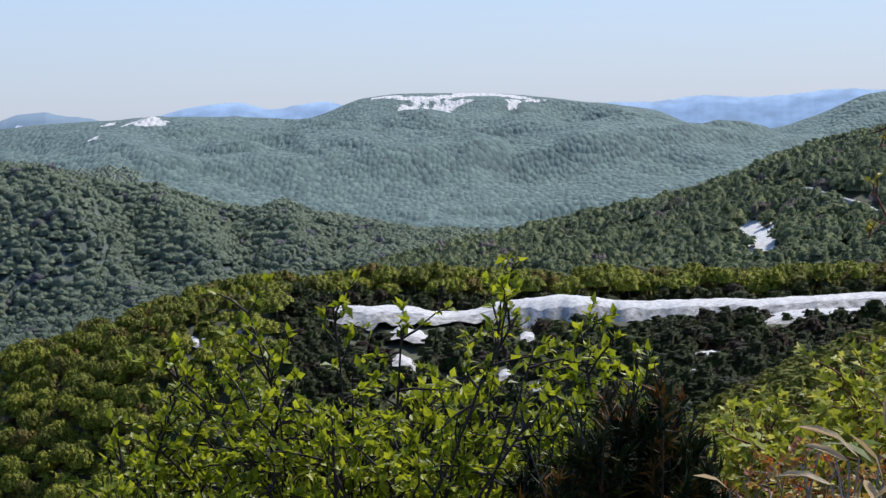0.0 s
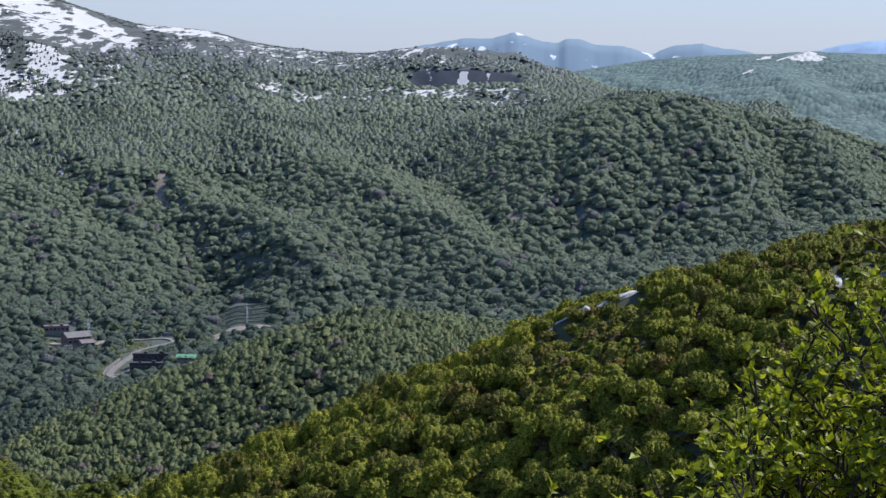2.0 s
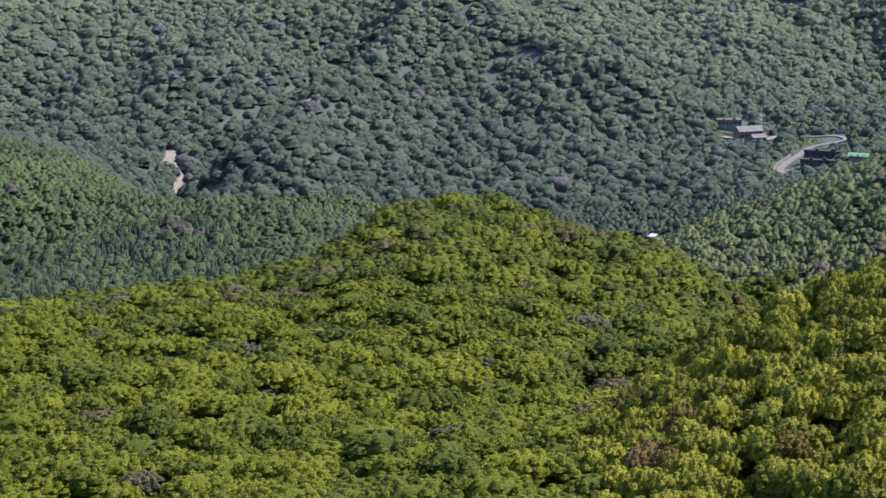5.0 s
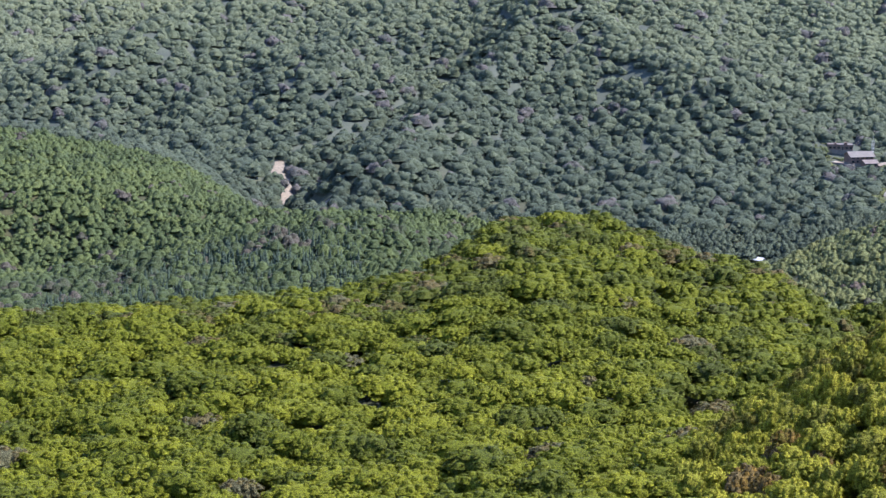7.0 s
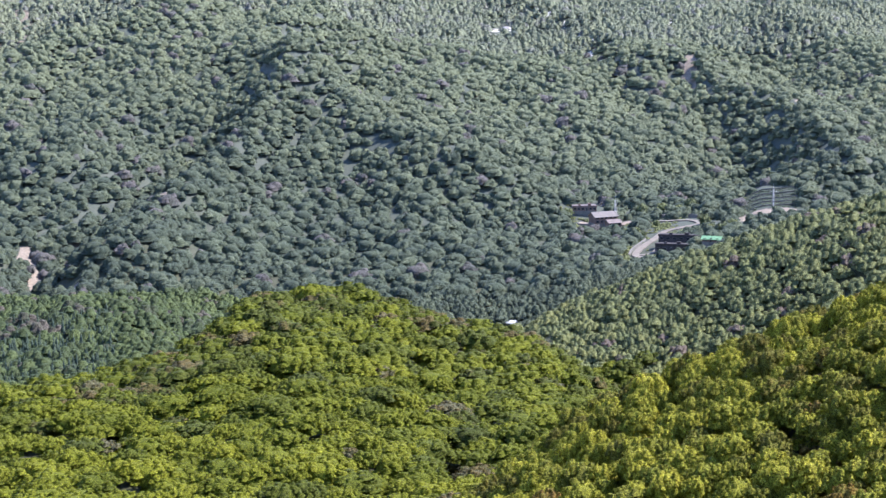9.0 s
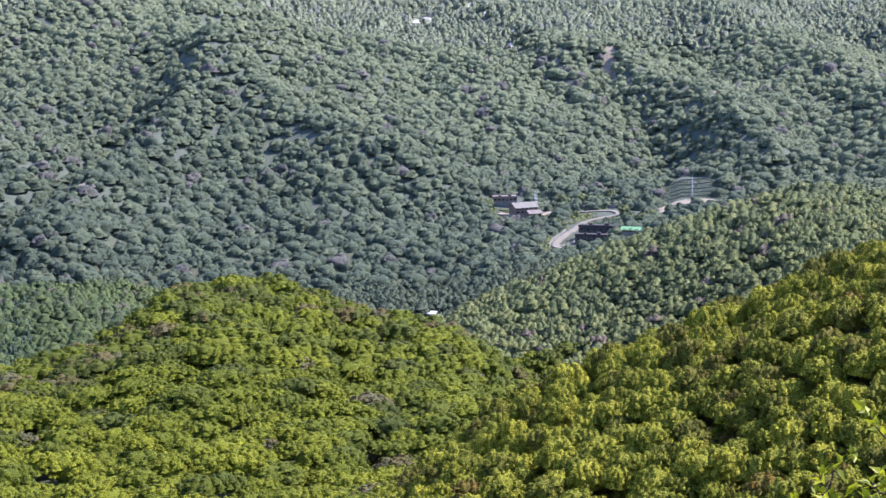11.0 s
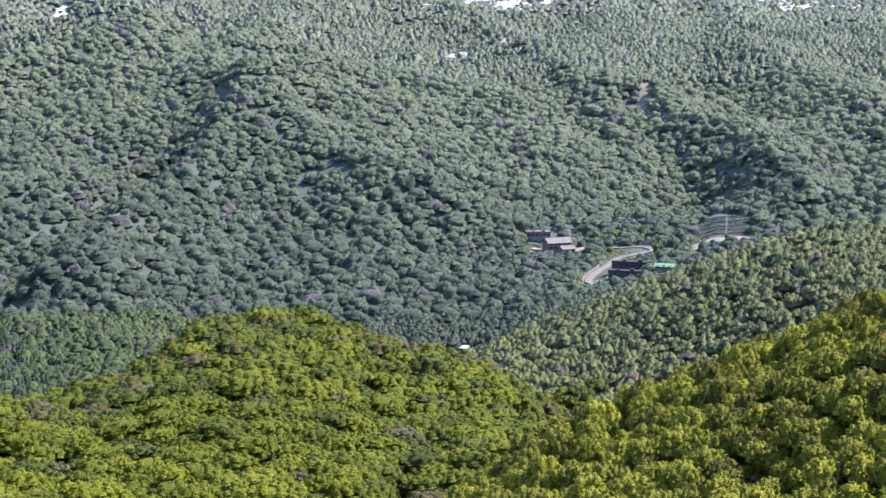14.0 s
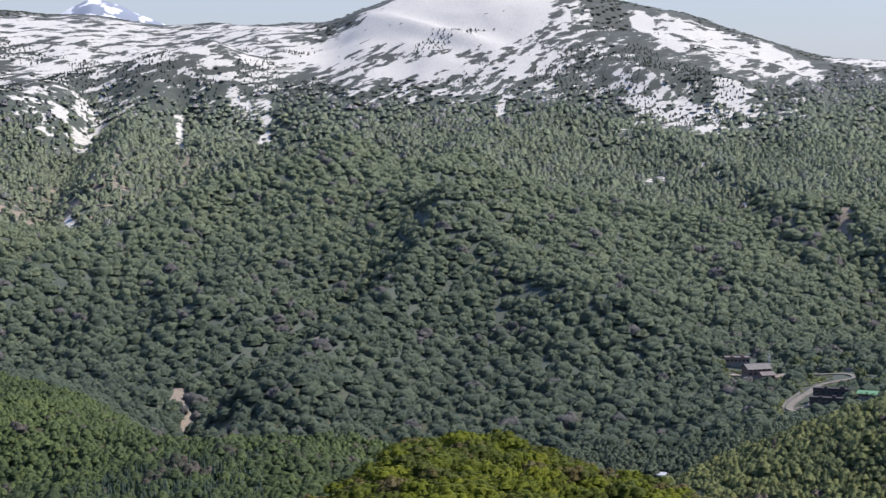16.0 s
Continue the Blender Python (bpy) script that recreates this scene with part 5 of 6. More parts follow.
def ribbon(name, label, category, points, width, mat, lift, kind="structure"):
    """A road or track laid over the ground along (bearing, distance) points."""
    p = [np.array(bearing_point(a, d)[:2]) for a, d in points]
    fine = []
    for k in range(len(p) - 1):
        p0, p1, p2, p3 = p[max(k - 1, 0)], p[k], p[k + 1], p[min(k + 2, len(p) - 1)]
        for t in np.linspace(0, 1, 8, endpoint=False):
            fine.append(0.5 * (2 * p1 + (p2 - p0) * t + (2 * p0 - 5 * p1 + 4 * p2 - p3) * t * t + (3 * p1 - p0 - 3 * p2 + p3) * t ** 3))
    fine = np.array(fine + [p[-1]])
    d = np.gradient(fine, axis=0)
    d /= np.linalg.norm(d, axis=1)[:, None]
    side = np.stack([-d[:, 1], d[:, 0]], -1)
    z = np.convolve(np.pad(sample(HEIGHT, fine[:, 0], fine[:, 1]), 4, mode="edge"), np.ones(9) / 9, "valid") + lift
    n = len(fine)
    rows = [np.column_stack([fine + side * (width / 2 + e), z - drop]) for e, drop in ((0.6, 3.5), (0.0, 0.0))]
    rows += [np.column_stack([fine - side * (width / 2 + e), z - drop]) for e, drop in ((0.0, 0.0), (0.6, 3.5))]
    v = np.concatenate(rows)
    i, j = np.meshgrid(np.arange(3), np.arange(n - 1), indexing="ij")
    q = np.stack([i * n + j, i * n + j + 1, (i + 1) * n + j + 1, (i + 1) * n + j], -1).reshape(-1, 4)
    return tagged(mesh_object(name, v, q, [mat]), label, category, kind=kind)


ROAD = [(-28.75, 1052), (-29.05, 1053), (-29.3, 1062), (-29.15, 1085), (-28.75, 1112), (-28.45, 1132), (-28.05, 1139), (-27.6, 1147), (-27.38, 1156), (-27.6, 1165), (-28.1, 1170), (-28.7, 1174)]
SIDE_ROAD = [(-29.3, 1062), (-28.95, 1066), (-28.7, 1075), (-28.55, 1092), (-28.4, 1110)]
YARDS = [[(-31.0, 1184), (-30.6, 1180)], [(-29.75, 1172), (-29.3, 1178), (-28.85, 1180)]]
VILLAGE_WAYS = [ROAD, SIDE_ROAD] + YARDS
ribbon("road", "grey winding asphalt road on an embankment", "road", ROAD, 3.8, ASPHALT, 0.7)
ribbon("road", "narrow side road below the embankment", "road", SIDE_ROAD, 2.6, ASPHALT, 0.6)
ribbon("yard", "trodden pale earth yard before the lodge", "yard", YARDS[0], 6, EARTH, 0.9)
ribbon("yard", "grey yard beside the lodge", "yard", YARDS[1], 7, EARTH, 0.8)
ribbon("retaining_wall", "grey concrete retaining wall above the road", "wall", [(-28.5, 1184), (-28.0, 1187), (-27.45, 1176)], 0.8, CONCRETE, 2.2)
ribbon("retaining_wall", "grey concrete retaining wall below the road's bend", "wall", [(-29.5, 1064), (-29.38, 1084), (-29.0, 1112)], 0.6, CONCRETE, 1.5)


def lattice_mast(label, az, dist, height, width, mat):
    """A mast on four legs with cross bars and a slender top."""
    g = ground_at(az, dist)
    ob = tagged(new("mast"), label, "mast")
    ob.location = g
    for sx in (-1, 1):
        for sy in (-1, 1):
            bm = bmesh.new()
            bmesh.ops.create_cone(bm, cap_ends=True, segments=6, radius1=0.16, radius2=0.1, depth=height, matrix=Matrix.Translation((sx * width / 2, sy * width / 2, height / 2)))
            part("leg", bm, mat, ob)
    for k in range(1, int(height // 2)):
        part("cross_bar", box(width + 0.2, width + 0.2, 0.14, z=k * 2.0), mat, ob)
    part("aerial", box(0.12, 0.12, 3.0, z=height), mat, ob)
    return ob


lattice_mast("pale steel lattice mast beside the lodge", -29.9, 1190, 13, 1.2, STEEL)
pole = lattice_mast("white steel pole with a cross arm on the cut slope", -25.2, 1182, 11, 0.5, STEEL)
part("cross_arm", box(5.0, 0.2, 0.22, z=9.4), STEEL, pole)
# concrete grid that holds the cut slope
grid = tagged(new("slope_grid"), "pale concrete beam grid on a cut slope", "retaining grid")
for k in range(6):
    pts = [ground_at(-25.85 + 1.35 * s / 12, 1184 + 11 * k) for s in range(13)]
    v = np.array([c for p in pts for c in ((p.x, p.y, p.z + 0.1), (p.x, p.y, p.z + 0.85), (p.x, p.y + 0.35, p.z + 0.85))])
    q = np.array([f for s in range(12) for f in ((3 * s, 3 * s + 3, 3 * s + 4, 3 * s + 1), (3 * s + 1, 3 * s + 4, 3 * s + 5, 3 * s + 2))])
    mesh_object("beam", v, q, [CONCRETE], parent=grid)


# broadleaf trees and bushes between the lodges and along the road
for k in range(3):
    tree = tagged(new("broadleaf_tree"), "round-headed green broadleaf tree beside the road", "tree", "trees in the valley settlement")
    tv, tt = trunk_points(0.62, 0.05, 0.025)
    mesh_object("trunk", tv, tt, [BARK], parent=tree)
    cv, ct = crown(720 + k, 16, 5, 160, 0.07, 0.85)
    cv = cv * [0.5, 0.5, 0.86 / cv[:, 2].max()] + [0, 0, 0.14]
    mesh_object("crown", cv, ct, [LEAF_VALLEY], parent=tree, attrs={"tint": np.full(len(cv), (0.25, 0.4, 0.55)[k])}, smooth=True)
    protos.append(tree)
for k, (az, dist, wide, tall_by) in enumerate(((-27.23, 1150, 8.5, 7.5), (-26.63, 1112, 10, 6.5), (-26.4, 1125, 8, 6), (-27.66, 1215, 9, 7), (-28.67, 1158, 5, 4.2), (-29.27, 1136, 6, 4.2), (-28.3, 1122, 4, 2.6), (-29.6, 1140, 5, 3.6),
                                                (-27.05, 1120, 7, 5), (-29.05, 1128, 4.5, 3), (-28.0, 1200, 8, 6.5), (-28.5, 1204, 9, 7), (-29.1, 1200, 9, 7.5), (-31.35, 1196, 9, 6.5), (-27.4, 1100, 5, 3.4))):
    g = ground_at(az, dist)
    m = Matrix.LocRotScale((g.x, g.y, g.z - 0.1), Euler((0, 0, 1.7 * k)), None)
    src = protos[-3 + k % 3]
    tree = src if k < 3 else copy_thing(src, m)
    tree.matrix_basis = m
    tree.scale = (wide, wide, tall_by)
x, y = scatter(81, 1040, 1240, -31.6, -26.1, 3.0)
r, a = np.hypot(x, y), np.degrees(np.arctan2(x, y))
ok = (sample(CLEARING, x, y) > 0.36) & (sample(SCAR_MASK, x, y) < 0.3) & (fbm(x / 12, y / 12, 82, 2) > 0.4)
for az, dist, clear in ((-30.28, 1180, 12), (-29.98, 1168, 8), (-30.85, 1206, 11), (-28.2, 1070, 12), (-28.0, 1084, 14), (-27.0, 1072, 8)):
    c = bearing_point(az, dist)
    ok &= np.hypot(x - c.x, y - c.y) > clear
for line in VILLAGE_WAYS:
    for (a0, d0), (a1, d1) in zip(line[:-1], line[1:]):
        p, q = bearing_point(a0, d0), bearing_point(a1, d1)
        t = np.clip(((x - p.x) * (q.x - p.x) + (y - p.y) * (q.y - p.y)) / ((q.x - p.x) ** 2 + (q.y - p.y) ** 2), 0, 1)
        ok &= np.hypot(x - p.x - t * (q.x - p.x), y - p.y - t * (q.y - p.y)) > 4.6
x, y = x[ok], y[ok]
n = len(x)
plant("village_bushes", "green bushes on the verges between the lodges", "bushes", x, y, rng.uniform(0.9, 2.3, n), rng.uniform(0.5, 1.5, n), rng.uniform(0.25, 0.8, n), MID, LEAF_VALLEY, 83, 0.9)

x, y = scatter(84, 1170, 1250, -26.3, -24.3, 2.2)
ok = (sample(CLEARING, x, y) > 0.3) & (sample(SCAR_MASK, x, y) < 0.35)
x, y = x[ok], y[ok]
n = len(x)
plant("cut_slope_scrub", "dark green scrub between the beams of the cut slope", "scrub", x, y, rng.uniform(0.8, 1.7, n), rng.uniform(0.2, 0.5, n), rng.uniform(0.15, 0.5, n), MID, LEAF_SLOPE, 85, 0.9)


# ---- plants beside the lookout ----
def near_leaf(name, stops, rough=0.42, translucent=0.42):
    """Thin leaves close by: each with its own tone, a paler gloss, and light through the blade."""
    m = leaf_material(name, stops, 9.0, translucent, bump=0.15, speckle=0.25)
    b = m.node_tree.nodes["Principled BSDF"]
    b.inputs["Roughness"].default_value, b.inputs["Specular IOR Level"].default_value = rough, 0.35
    return m


BIRCH_LEAF = near_leaf("fresh_birch_leaf", [(0.0, (0.17, 0.15, 0.02)), (0.15, (0.13, 0.165, 0.008)), (0.5, (0.275, 0.31, 0.008)), (1.0, (0.50, 0.51, 0.02))], 0.42, 0.5)
MAPLE_LEAF = near_leaf("maple_leaf", [(0.0, (0.39, 0.106, 0.02)), (0.08, (0.338, 0.212, 0.02)), (0.2, (0.208, 0.236, 0.012)), (0.6, (0.364, 0.389, 0.025)), (1.0, (0.65, 0.59, 0.1))], 0.5, 0.45)
RUSSET_LEAF = near_leaf("russet_leaf", [(0.0, (0.324, 0.075, 0.02)), (0.4, (0.432, 0.188, 0.03)), (0.7, (0.324, 0.263, 0.03)), (1.0, (0.621, 0.425, 0.08))])
BUD_LEAF = near_leaf("yellow_bud_leaf", [(0.0, (0.22, 0.17, 0.02)), (1.0, (0.40, 0.36, 0.03))])
NEEDLE = near_leaf("pine_needle", [(0.0, (0.010, 0.016, 0.005)), (0.45, (0.02, 0.032, 0.008)), (0.7, (0.06, 0.065, 0.012)), (0.85, (0.13, 0.06, 0.012)), (1.0, (0.20, 0.07, 0.012))], 0.7, 0.15)
NEEDLE.node_tree.nodes["Principled BSDF"].inputs["Specular IOR Level"].default_value = 0.12
SASA_LEAF = near_leaf("bamboo_grass_blade", [(0.0, (0.16, 0.22, 0.05)), (0.35, (0.34, 0.36, 0.2)), (0.6, (0.45, 0.30, 0.12)), (1.0, (0.62, 0.46, 0.26))], 0.6, 0.4)
TWIG_DARK = plain_material("dark_twig_bark", (0.022, 0.016, 0.013), (0.07, 0.055, 0.045), 20)
TWIG_PALE = plain_material("pale_twig_bark", (0.16, 0.13, 0.11), (0.34, 0.30, 0.27), 20)
TWIG_RED = plain_material("red_brown_twig_bark", (0.09, 0.03, 0.02), (0.20, 0.08, 0.05), 20)

OVATE = (np.array([(0, 0, 0), (0.34, 0.31, 0.08), (0.34, -0.31, 0.08), (0.5, 0, -0.01), (1.0, 0, -0.1)]), np.array([(0, 3, 1), (0, 2, 3), (1, 3, 4), (2, 4, 3)]))
LOBED = (np.array([(0, 0, 0), (0.05, 0.30, 0.05), (0.30, 0.17, 0.02), (0.45, 0.50, 0.06), (0.58, 0.18, 0.02), (1.0, 0, -0.12), (0.58, -0.18, 0.02), (0.45, -0.50, 0.06), (0.30, -0.17, 0.02), (0.05, -0.30, 0.05), (0.4, 0, -0.02)]),
         np.array([(0, 10, 1), (1, 10, 2), (2, 10, 3), (3, 10, 4), (4, 10, 5), (5, 10, 6), (6, 10, 7), (7, 10, 8), (8, 10, 9), (9, 10, 0)]))
BLADE = (np.array([(0, 0, 0), (0.15, 0.06, 0.05), (0.15, -0.06, 0.05), (0.4, 0, 0.10), (0.45, 0.085, 0.14), (0.45, -0.085, 0.14), (0.75, 0.06, 0.10), (0.75, -0.06, 0.10), (1.0, 0, -0.05)]),
         np.array([(0, 3, 1), (0, 2, 3), (1, 3, 4), (2, 5, 3), (3, 6, 4), (3, 5, 7), (3, 8, 6), (3, 7, 8)]))
NEEDLES = (np.array([(0, 0.1, 0), (0, -0.1, 0), (1, 0, 0.08)]), np.array([(0, 1, 2)]))


def place_leaves(shape, pos, way, size, rng, droop=0.0):
    """Leaves of one shape at many places: each points along its way, its face turned more or less upward."""
    v, t = shape
    way = unit(way + np.array([0, 0, -droop]))
    up = unit(np.array([0, 0, 1.0]) + rng.normal(0, 0.55, way.shape))
    side = unit(np.cross(up, way))
    face = np.cross(way, side)
    s = size[:, None, None]
    pts = pos[:, None] + s * (v[None, :, 0:1] * way[:, None] + v[None, :, 1:2] * side[:, None] + v[None, :, 2:3] * face[:, None])
    tri = (t[None] + (np.arange(len(pos)) * len(v))[:, None, None]).reshape(-1, 3)
    return pts.reshape(-1, 3), tri, len(v)


def tubes(paths, sides=4):
    """Tapered stems joined into one mesh; each path is (points, thick end, thin end)."""
    vs, fs, off = [], [], 0
    a = np.arange(sides) * 2 * math.pi / sides
    for p, r0, r1 in paths:
        d = unit(np.gradient(p, axis=0))
        s = unit(np.cross(d, np.array([0.31, 0.22, 0.93])))
        u = np.cross(d, s)
        r = np.linspace(r0, r1, len(p))[:, None, None]
        ring = p[:, None] + r * (np.cos(a)[None, :, None] * s[:, None] + np.sin(a)[None, :, None] * u[:, None])
        vs.append(ring.reshape(-1, 3))
        for k in range(len(p) - 1):
            for j in range(sides):
                j2 = (j + 1) % sides
                fs.append((off + k * sides + j, off + k * sides + j2, off + (k + 1) * sides + j2, off + (k + 1) * sides + j))
        off += len(p) * sides
    return np.concatenate(vs), np.array(fs)


def stem_path(a, b, rng, bow, n=12, shake=0.02):
    """A growing stem from a to b: rises first, then leans out, with small kinks."""
    t = np.linspace(0, 1, n)[:, None]
    mid = a * 0.5 + b * 0.5 + np.array([0, 0, bow]) + rng.normal(0, 0.16, 3) * np.linalg.norm(b - a) * [1, 1, 0.3]
    p = (1 - t) ** 2 * a + 2 * t * (1 - t) * mid + t * t * b
    k = rng.normal(0, shake, (n, 3)) * np.sin(np.pi * t)
    return p + k


def shrub(name, label, category, base, tips, seed, shape, leaf_mat, twig_mat, leaf, twigs, per_twig, twig_len, leaf_label, thick=0.011, bow=0.12, droop=0.15, tint=(0.2, 1.0), stems=7):
    """A shrub: main stems from one foot to the given tips, side twigs along them, leaves in clusters on the twigs."""
    rng = np.random.default_rng(seed)
    ob = tagged(new(name), label, category)
    ob.location = base
    b0 = np.array(base)
    order = np.argsort([math.atan2(p[0] - b0[0], p[2] - b0[2]) for p in tips])
    for group in np.array_split(order, stems):
        if not len(group):
            continue
        paths, pos, way, size = [], [], [], []
        root = rng.normal(0, 0.07, 3) * [1, 1, 0.2]
        for g in group:
            tip = np.array(tips[g]) - b0
            main = stem_path(root, tip, rng, bow)
            paths.append((main, thick, thick * 0.22))
            for k in range(twigs):
                f = 1 - 0.62 * rng.uniform(0, 1) ** 1.25
                i = min(int(f * 11), 10)
                q = main[i] + (main[i + 1] - main[i]) * (f * 11 - i)
                d = unit(unit(main[i + 1] - main[i]) * 0.5 + rng.normal(0, 0.75, 3) + np.array([0, 0, 0.25]))
                length = twig_len * rng.uniform(0.4, 1.2)
                tw = stem_path(q, q + d * length, rng, 0.02, 5, 0.008)
                paths.append((tw, thick * 0.32, thick * 0.12))
                for m in range(per_twig):
                    h = 1.0 if m < 2 else rng.uniform(0.3, 1)
                    j = min(int(h * 4), 3)
                    pos.append(tw[j] + (tw[j + 1] - tw[j]) * (h * 4 - j))
                    way.append(unit(d * 0.6 + rng.normal(0, 0.6, 3) + np.array([0, 0, 0.1])))
                    size.append(leaf * rng.uniform(0.55, 1.2))
        v, f = tubes(paths)
        branch = mesh_object("branch", v, f, [twig_mat], parent=ob, smooth=True)
        v, f, n = place_leaves(shape, np.array(pos), np.array(way), np.array(size), rng, droop)
        lv = mesh_object("leaves", v, f, [leaf_mat], parent=branch, attrs={"tint": np.repeat(rng.uniform(*tint, len(pos)), n)})
        tagged(lv, leaf_label, kind="stuff")
    return ob


def fan(seed, n, outline, low, near, far, bias=0.75):
    """Tips spread under an outline of (bearing, height angle) points, down to the angle low, at distances near to far."""
    rng = np.random.default_rng(seed)
    xs, ys = np.array([o[0] for o in outline], float), np.array([o[1] for o in outline], float)
    out = []
    for k in range(n):
        a = xs[0] + (xs[-1] - xs[0]) * (k + rng.uniform(0, 1)) / n
        top = np.interp(a, xs, ys)
        e = top - (top - low) * rng.uniform(0, 1) ** bias if top > low else top
        r = rng.uniform(near, far)
        out.append(tuple(bearing_point(a, r, r * math.tan(radians(e)))))
    return out


def foot(az, dist):
    p = ground_at(az, dist)
    return (p.x, p.y, p.z - 0.03)


tips = fan(1, 112, [(-10.6, -10.4), (-9.6, -8.6), (-7.7, -7.0), (-5.7, -6.3), (-3.1, -5.8), (0, -5.9), (2, -5.2), (3.6, -6.2), (5.5, -7.2), (6.2, -8.6)], -12.5, 5.4, 6.8, 0.6)
tips += [tuple(bearing_point(a, 6.2, 6.2 * math.tan(radians(e)))) for a, e in ((2.1, -4.5), (-5.9, -5.7), (4.6, -6.0), (-8.4, -7.3), (-3.4, -5.2))]
shrub("birch_shrub", "birch shrub with fresh light green leaves on dark twigs", "shrub", foot(-2.0, 6.2), tips, 11, OVATE, BIRCH_LEAF, TWIG_DARK, 0.041, 26, 11, 0.17, "fresh light green leaves", stems=9, thick=0.014, droop=-0.1)
tips = fan(2, 46, [(-21.5, -16.6), (-20.0, -15.4), (-17, -13.8), (-14, -12.4), (-11.5, -11.4), (-9.5, -10.4)], -18.5, 4.8, 5.8, 0.8)
shrub("birch_shrub", "low birch shrub with yellow-green leaves below the lookout", "shrub", foot(-14.5, 5.4), tips, 12, OVATE, BIRCH_LEAF, TWIG_DARK, 0.038, 24, 10, 0.15, "yellow-green leaves", tint=(0.4, 1.0), stems=6, thick=0.007)
tips = fan(3, 64, [(8.3, -10.0), (9.2, -9.4), (10.2, -9.2), (11.0, -8.2), (12.0, -7.4), (14.5, -7.2), (17, -7.4)], -12.0, 6.2, 7.6, 1.3)
shrub("maple_shrub", "maple shrub with lobed pale green and reddish leaves", "shrub", foot(12.0, 7.0), tips, 13, LOBED, MAPLE_LEAF, TWIG_RED, 0.05, 25, 8, 0.15, "lobed green leaves tipped with red", stems=6, tint=(0.15, 1.0))
tips = fan(4, 60, [(7.6, -10.6), (9, -10.0), (11, -9.8), (14, -9.6)], -13.5, 5.2, 6.2, 1.0)
shrub("low_heath", "low russet and yellow undergrowth with pale twigs", "undergrowth", foot(10.3, 5.7), tips, 14, OVATE, RUSSET_LEAF, TWIG_PALE, 0.03, 16, 6, 0.09, "small russet leaves", thick=0.006, stems=6, tint=(0.0, 1.0))
tips = [tuple(bearing_point(a, 5.2, 5.2 * math.tan(radians(e)))) for a, e in ((12.75, -0.8), (12.9, -1.2), (12.7, -2.6), (12.6, -3.9), (13.6, -0.5), (14.2, -2.0), (13.9, -3.0))]
shrub("budding_shrub", "red-stemmed shrub with bursting yellow buds", "shrub", foot(20.0, 5.6), tips, 15, OVATE, BUD_LEAF, TWIG_RED, 0.03, 4, 5, 0.05, "tufts of yellow young leaves", thick=0.009, stems=3, bow=1.0)


def dwarf_pine(label, base, tips, seed):
    """A dwarf pine: upswept stems set all round with needles, rusty at some shoots."""
    rng = np.random.default_rng(seed)
    ob = tagged(new("dwarf_pine"), label, "shrub")
    ob.location = base
    b0 = np.array(base)
    for group in np.array_split(np.arange(len(tips)), 8):
        paths, pos, way, size, tn = [], [], [], [], []
        for g in group:
            main = stem_path(rng.normal(0, 0.05, 3) * [1, 1, 0.1], np.array(tips[g]) - b0, rng, -0.1, 12, 0.015)
            paths.append((main, 0.006, 0.002))
            shoots = [main]
            for k in range(17):
                i = rng.integers(3, 11)
                d = unit(unit(main[i + 1] - main[i]) + rng.normal(0, 0.5, 3) + np.array([0, 0, 0.35]))
                sh = stem_path(main[i], main[i] + d * rng.uniform(0.06, 0.14), rng, 0.0, 12, 0.004)
                paths.append((sh, 0.003, 0.0015))
                shoots.append(sh)
            for c, sh in enumerate(shoots):
                rust = rng.uniform(0, 1) < 0.36
                for k in range(80):
                    f = rng.uniform(0.4 if c == 0 else 0.05, 1.0) * 11
                    i = min(int(f), 10)
                    ax = unit(sh[i + 1] - sh[i])
                    pos.append(sh[i] + (sh[i + 1] - sh[i]) * (f - i))
                    way.append(unit(ax * 0.75 + unit(rng.normal(0, 1, 3)) * 0.8))
                    size.append(rng.uniform(0.032, 0.058))
                    tn.append(min(1.0, 0.76 + 0.25 * rng.uniform()) if rust and f > 6 and rng.uniform() < 0.55 else rng.uniform(0, 0.65))
        v, f = tubes(paths)
        branch = mesh_object("branch", v, f, [TWIG_DARK], parent=ob, smooth=True)
        v, f, n = place_leaves(NEEDLES, np.array(pos), np.array(way), np.array(size), rng)
        tagged(mesh_object("needles", v, f, [NEEDLE], parent=branch, attrs={"tint": np.repeat(np.array(tn), n)}), "dark green needles, rusty at the tips", kind="stuff")
    return ob


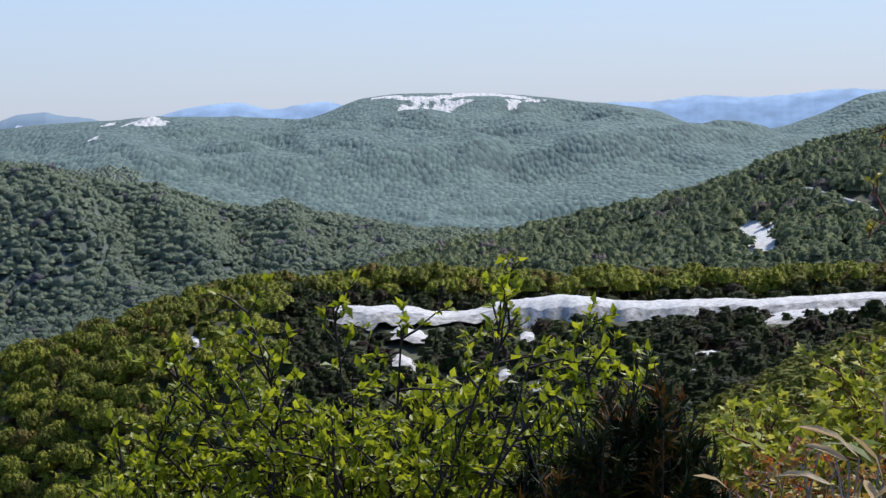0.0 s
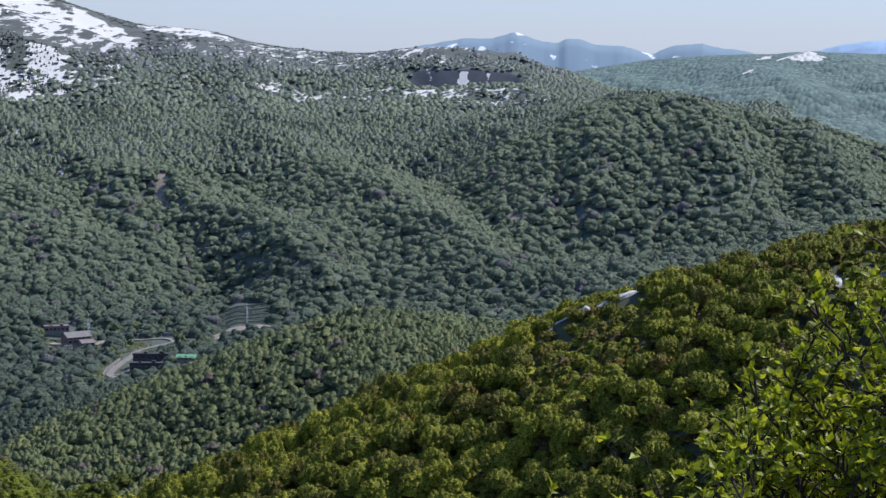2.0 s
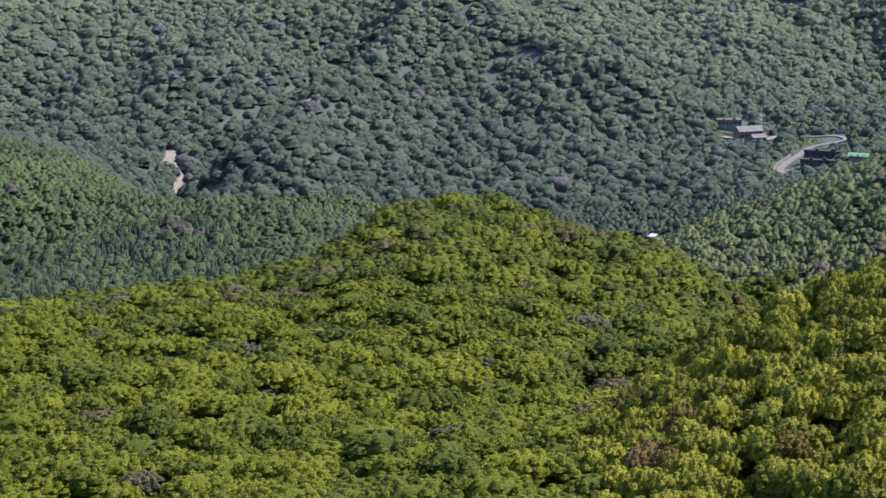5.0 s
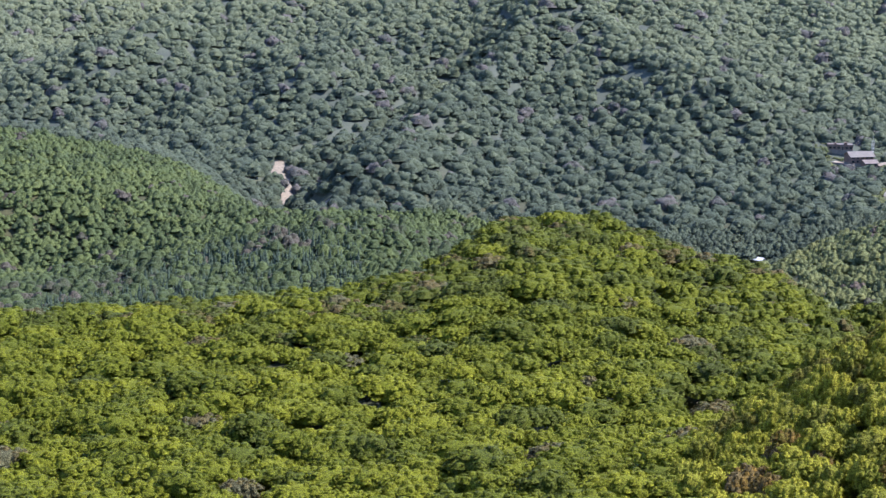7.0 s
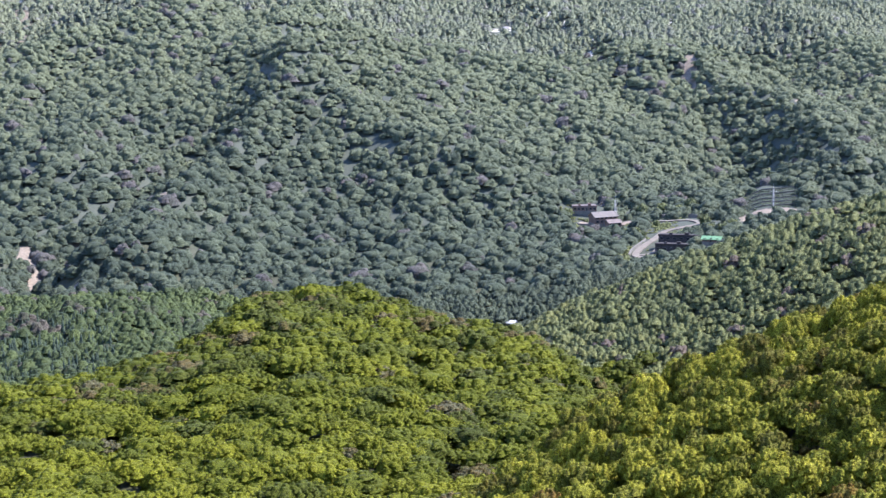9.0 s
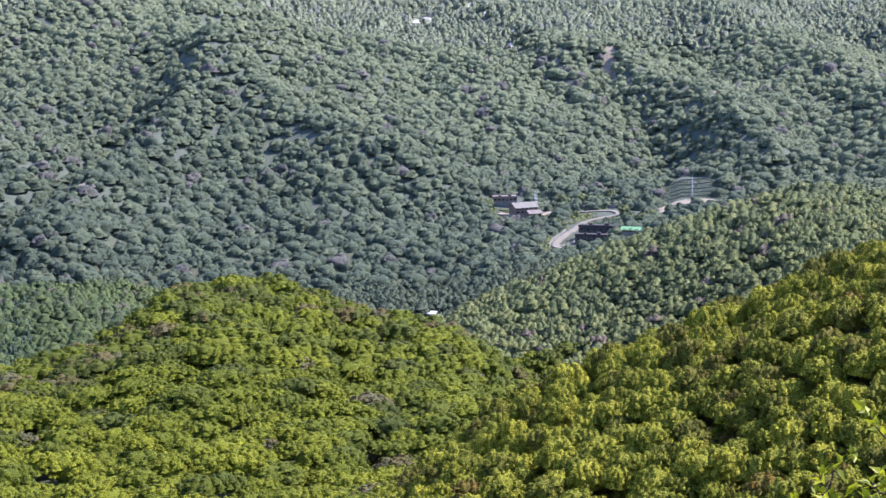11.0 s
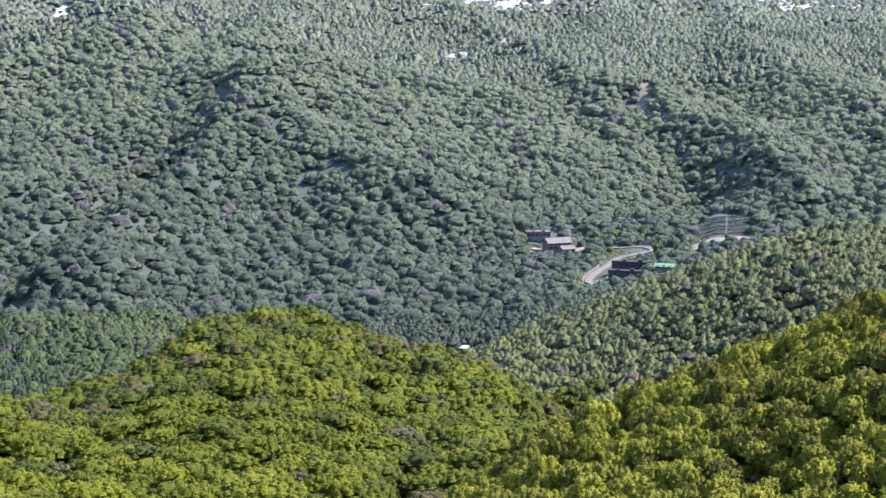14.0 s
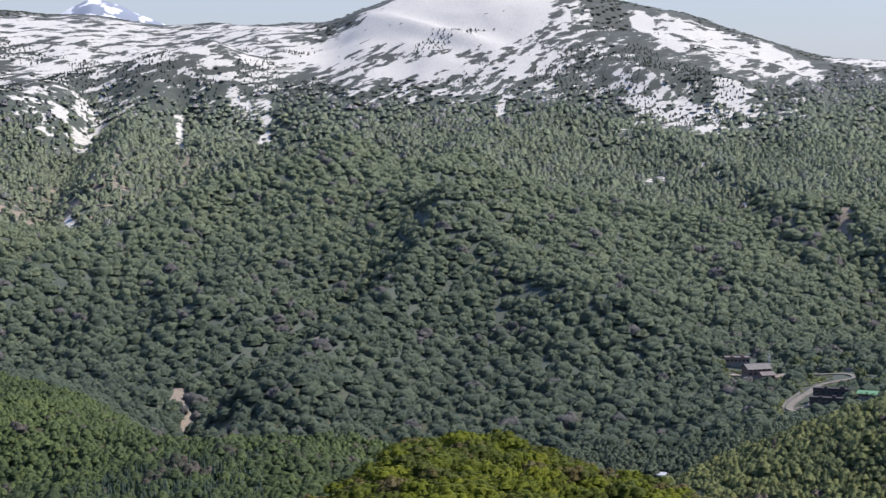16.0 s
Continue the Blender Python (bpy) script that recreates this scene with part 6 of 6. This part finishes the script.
tips = fan(5, 150, [(2.4, -10.0), (3.2, -8.9), (4.3, -8.4), (5.4, -8.1), (6.2, -7.3), (6.9, -7.4), (7.3, -8.4), (7.9, -9.3), (8.3, -10.6)], -13.0, 4.3, 5.0, 0.8)
dwarf_pine("dark dwarf pine bush with rusty shoot tips", foot(5.4, 4.7), tips, 21)


def bamboo_grass(label, base, blades, seed):
    """A tuft of broad-bladed bamboo grass; blades given as bearing, height angle, distance, heading, length, tone."""
    rng = np.random.default_rng(seed)
    ob = tagged(new("bamboo_grass"), label, "grass")
    ob.location = base
    b0 = np.array(base)
    for a, e, r, turn, length, tone in blades:
        p = np.array(bearing_point(a, r, r * math.tan(radians(e)))) - b0
        w = np.array([math.cos(radians(turn)), 0.25, math.sin(radians(turn))])
        v, f, n = place_leaves(BLADE, p[None], w[None], np.array([length * 0.6]), rng)
        blade = mesh_object("blade", v, f, [SASA_LEAF], parent=ob, attrs={"tint": np.full(n, tone)}, smooth=True)
        st = stem_path(np.zeros(3), p, rng, 0.05, 8, 0.01)
        sv, sf = tubes([(st, 0.004, 0.002)])
        mesh_object("stalk", sv, sf, [TWIG_PALE], parent=blade)
    return ob


bamboo_grass("bamboo grass with pale and dried brown blades", foot(12.6, 3.8),
             [(11.2, -9.9, 3.8, -20, 0.20, 0.35), (12.0, -10.4, 3.7, 160, 0.16, 0.9), (12.3, -10.3, 3.7, 150, 0.22, 0.95), (11.5, -11.1, 3.6, 170, 0.18, 1.0), (12.9, -10.2, 3.7, -35, 0.2, 0.3),
              (12.4, -10.9, 3.6, -60, 0.2, 1.0), (13.0, -11.0, 3.6, 120, 0.18, 0.75), (8.5, -11.3, 3.7, 155, 0.13, 1.0), (12.7, -11.5, 3.5, 20, 0.2, 0.6), (11.9, -11.4, 3.6, -30, 0.22, 0.95),
              (13.5, -10.0, 3.7, 100, 0.2, 0.5), (14.0, -10.5, 3.6, 60, 0.22, 0.4), (10.6, -10.5, 3.9, 30, 0.15, 0.1), (11.6, -10.2, 3.9, 10, 0.18, 0.05)], 31)
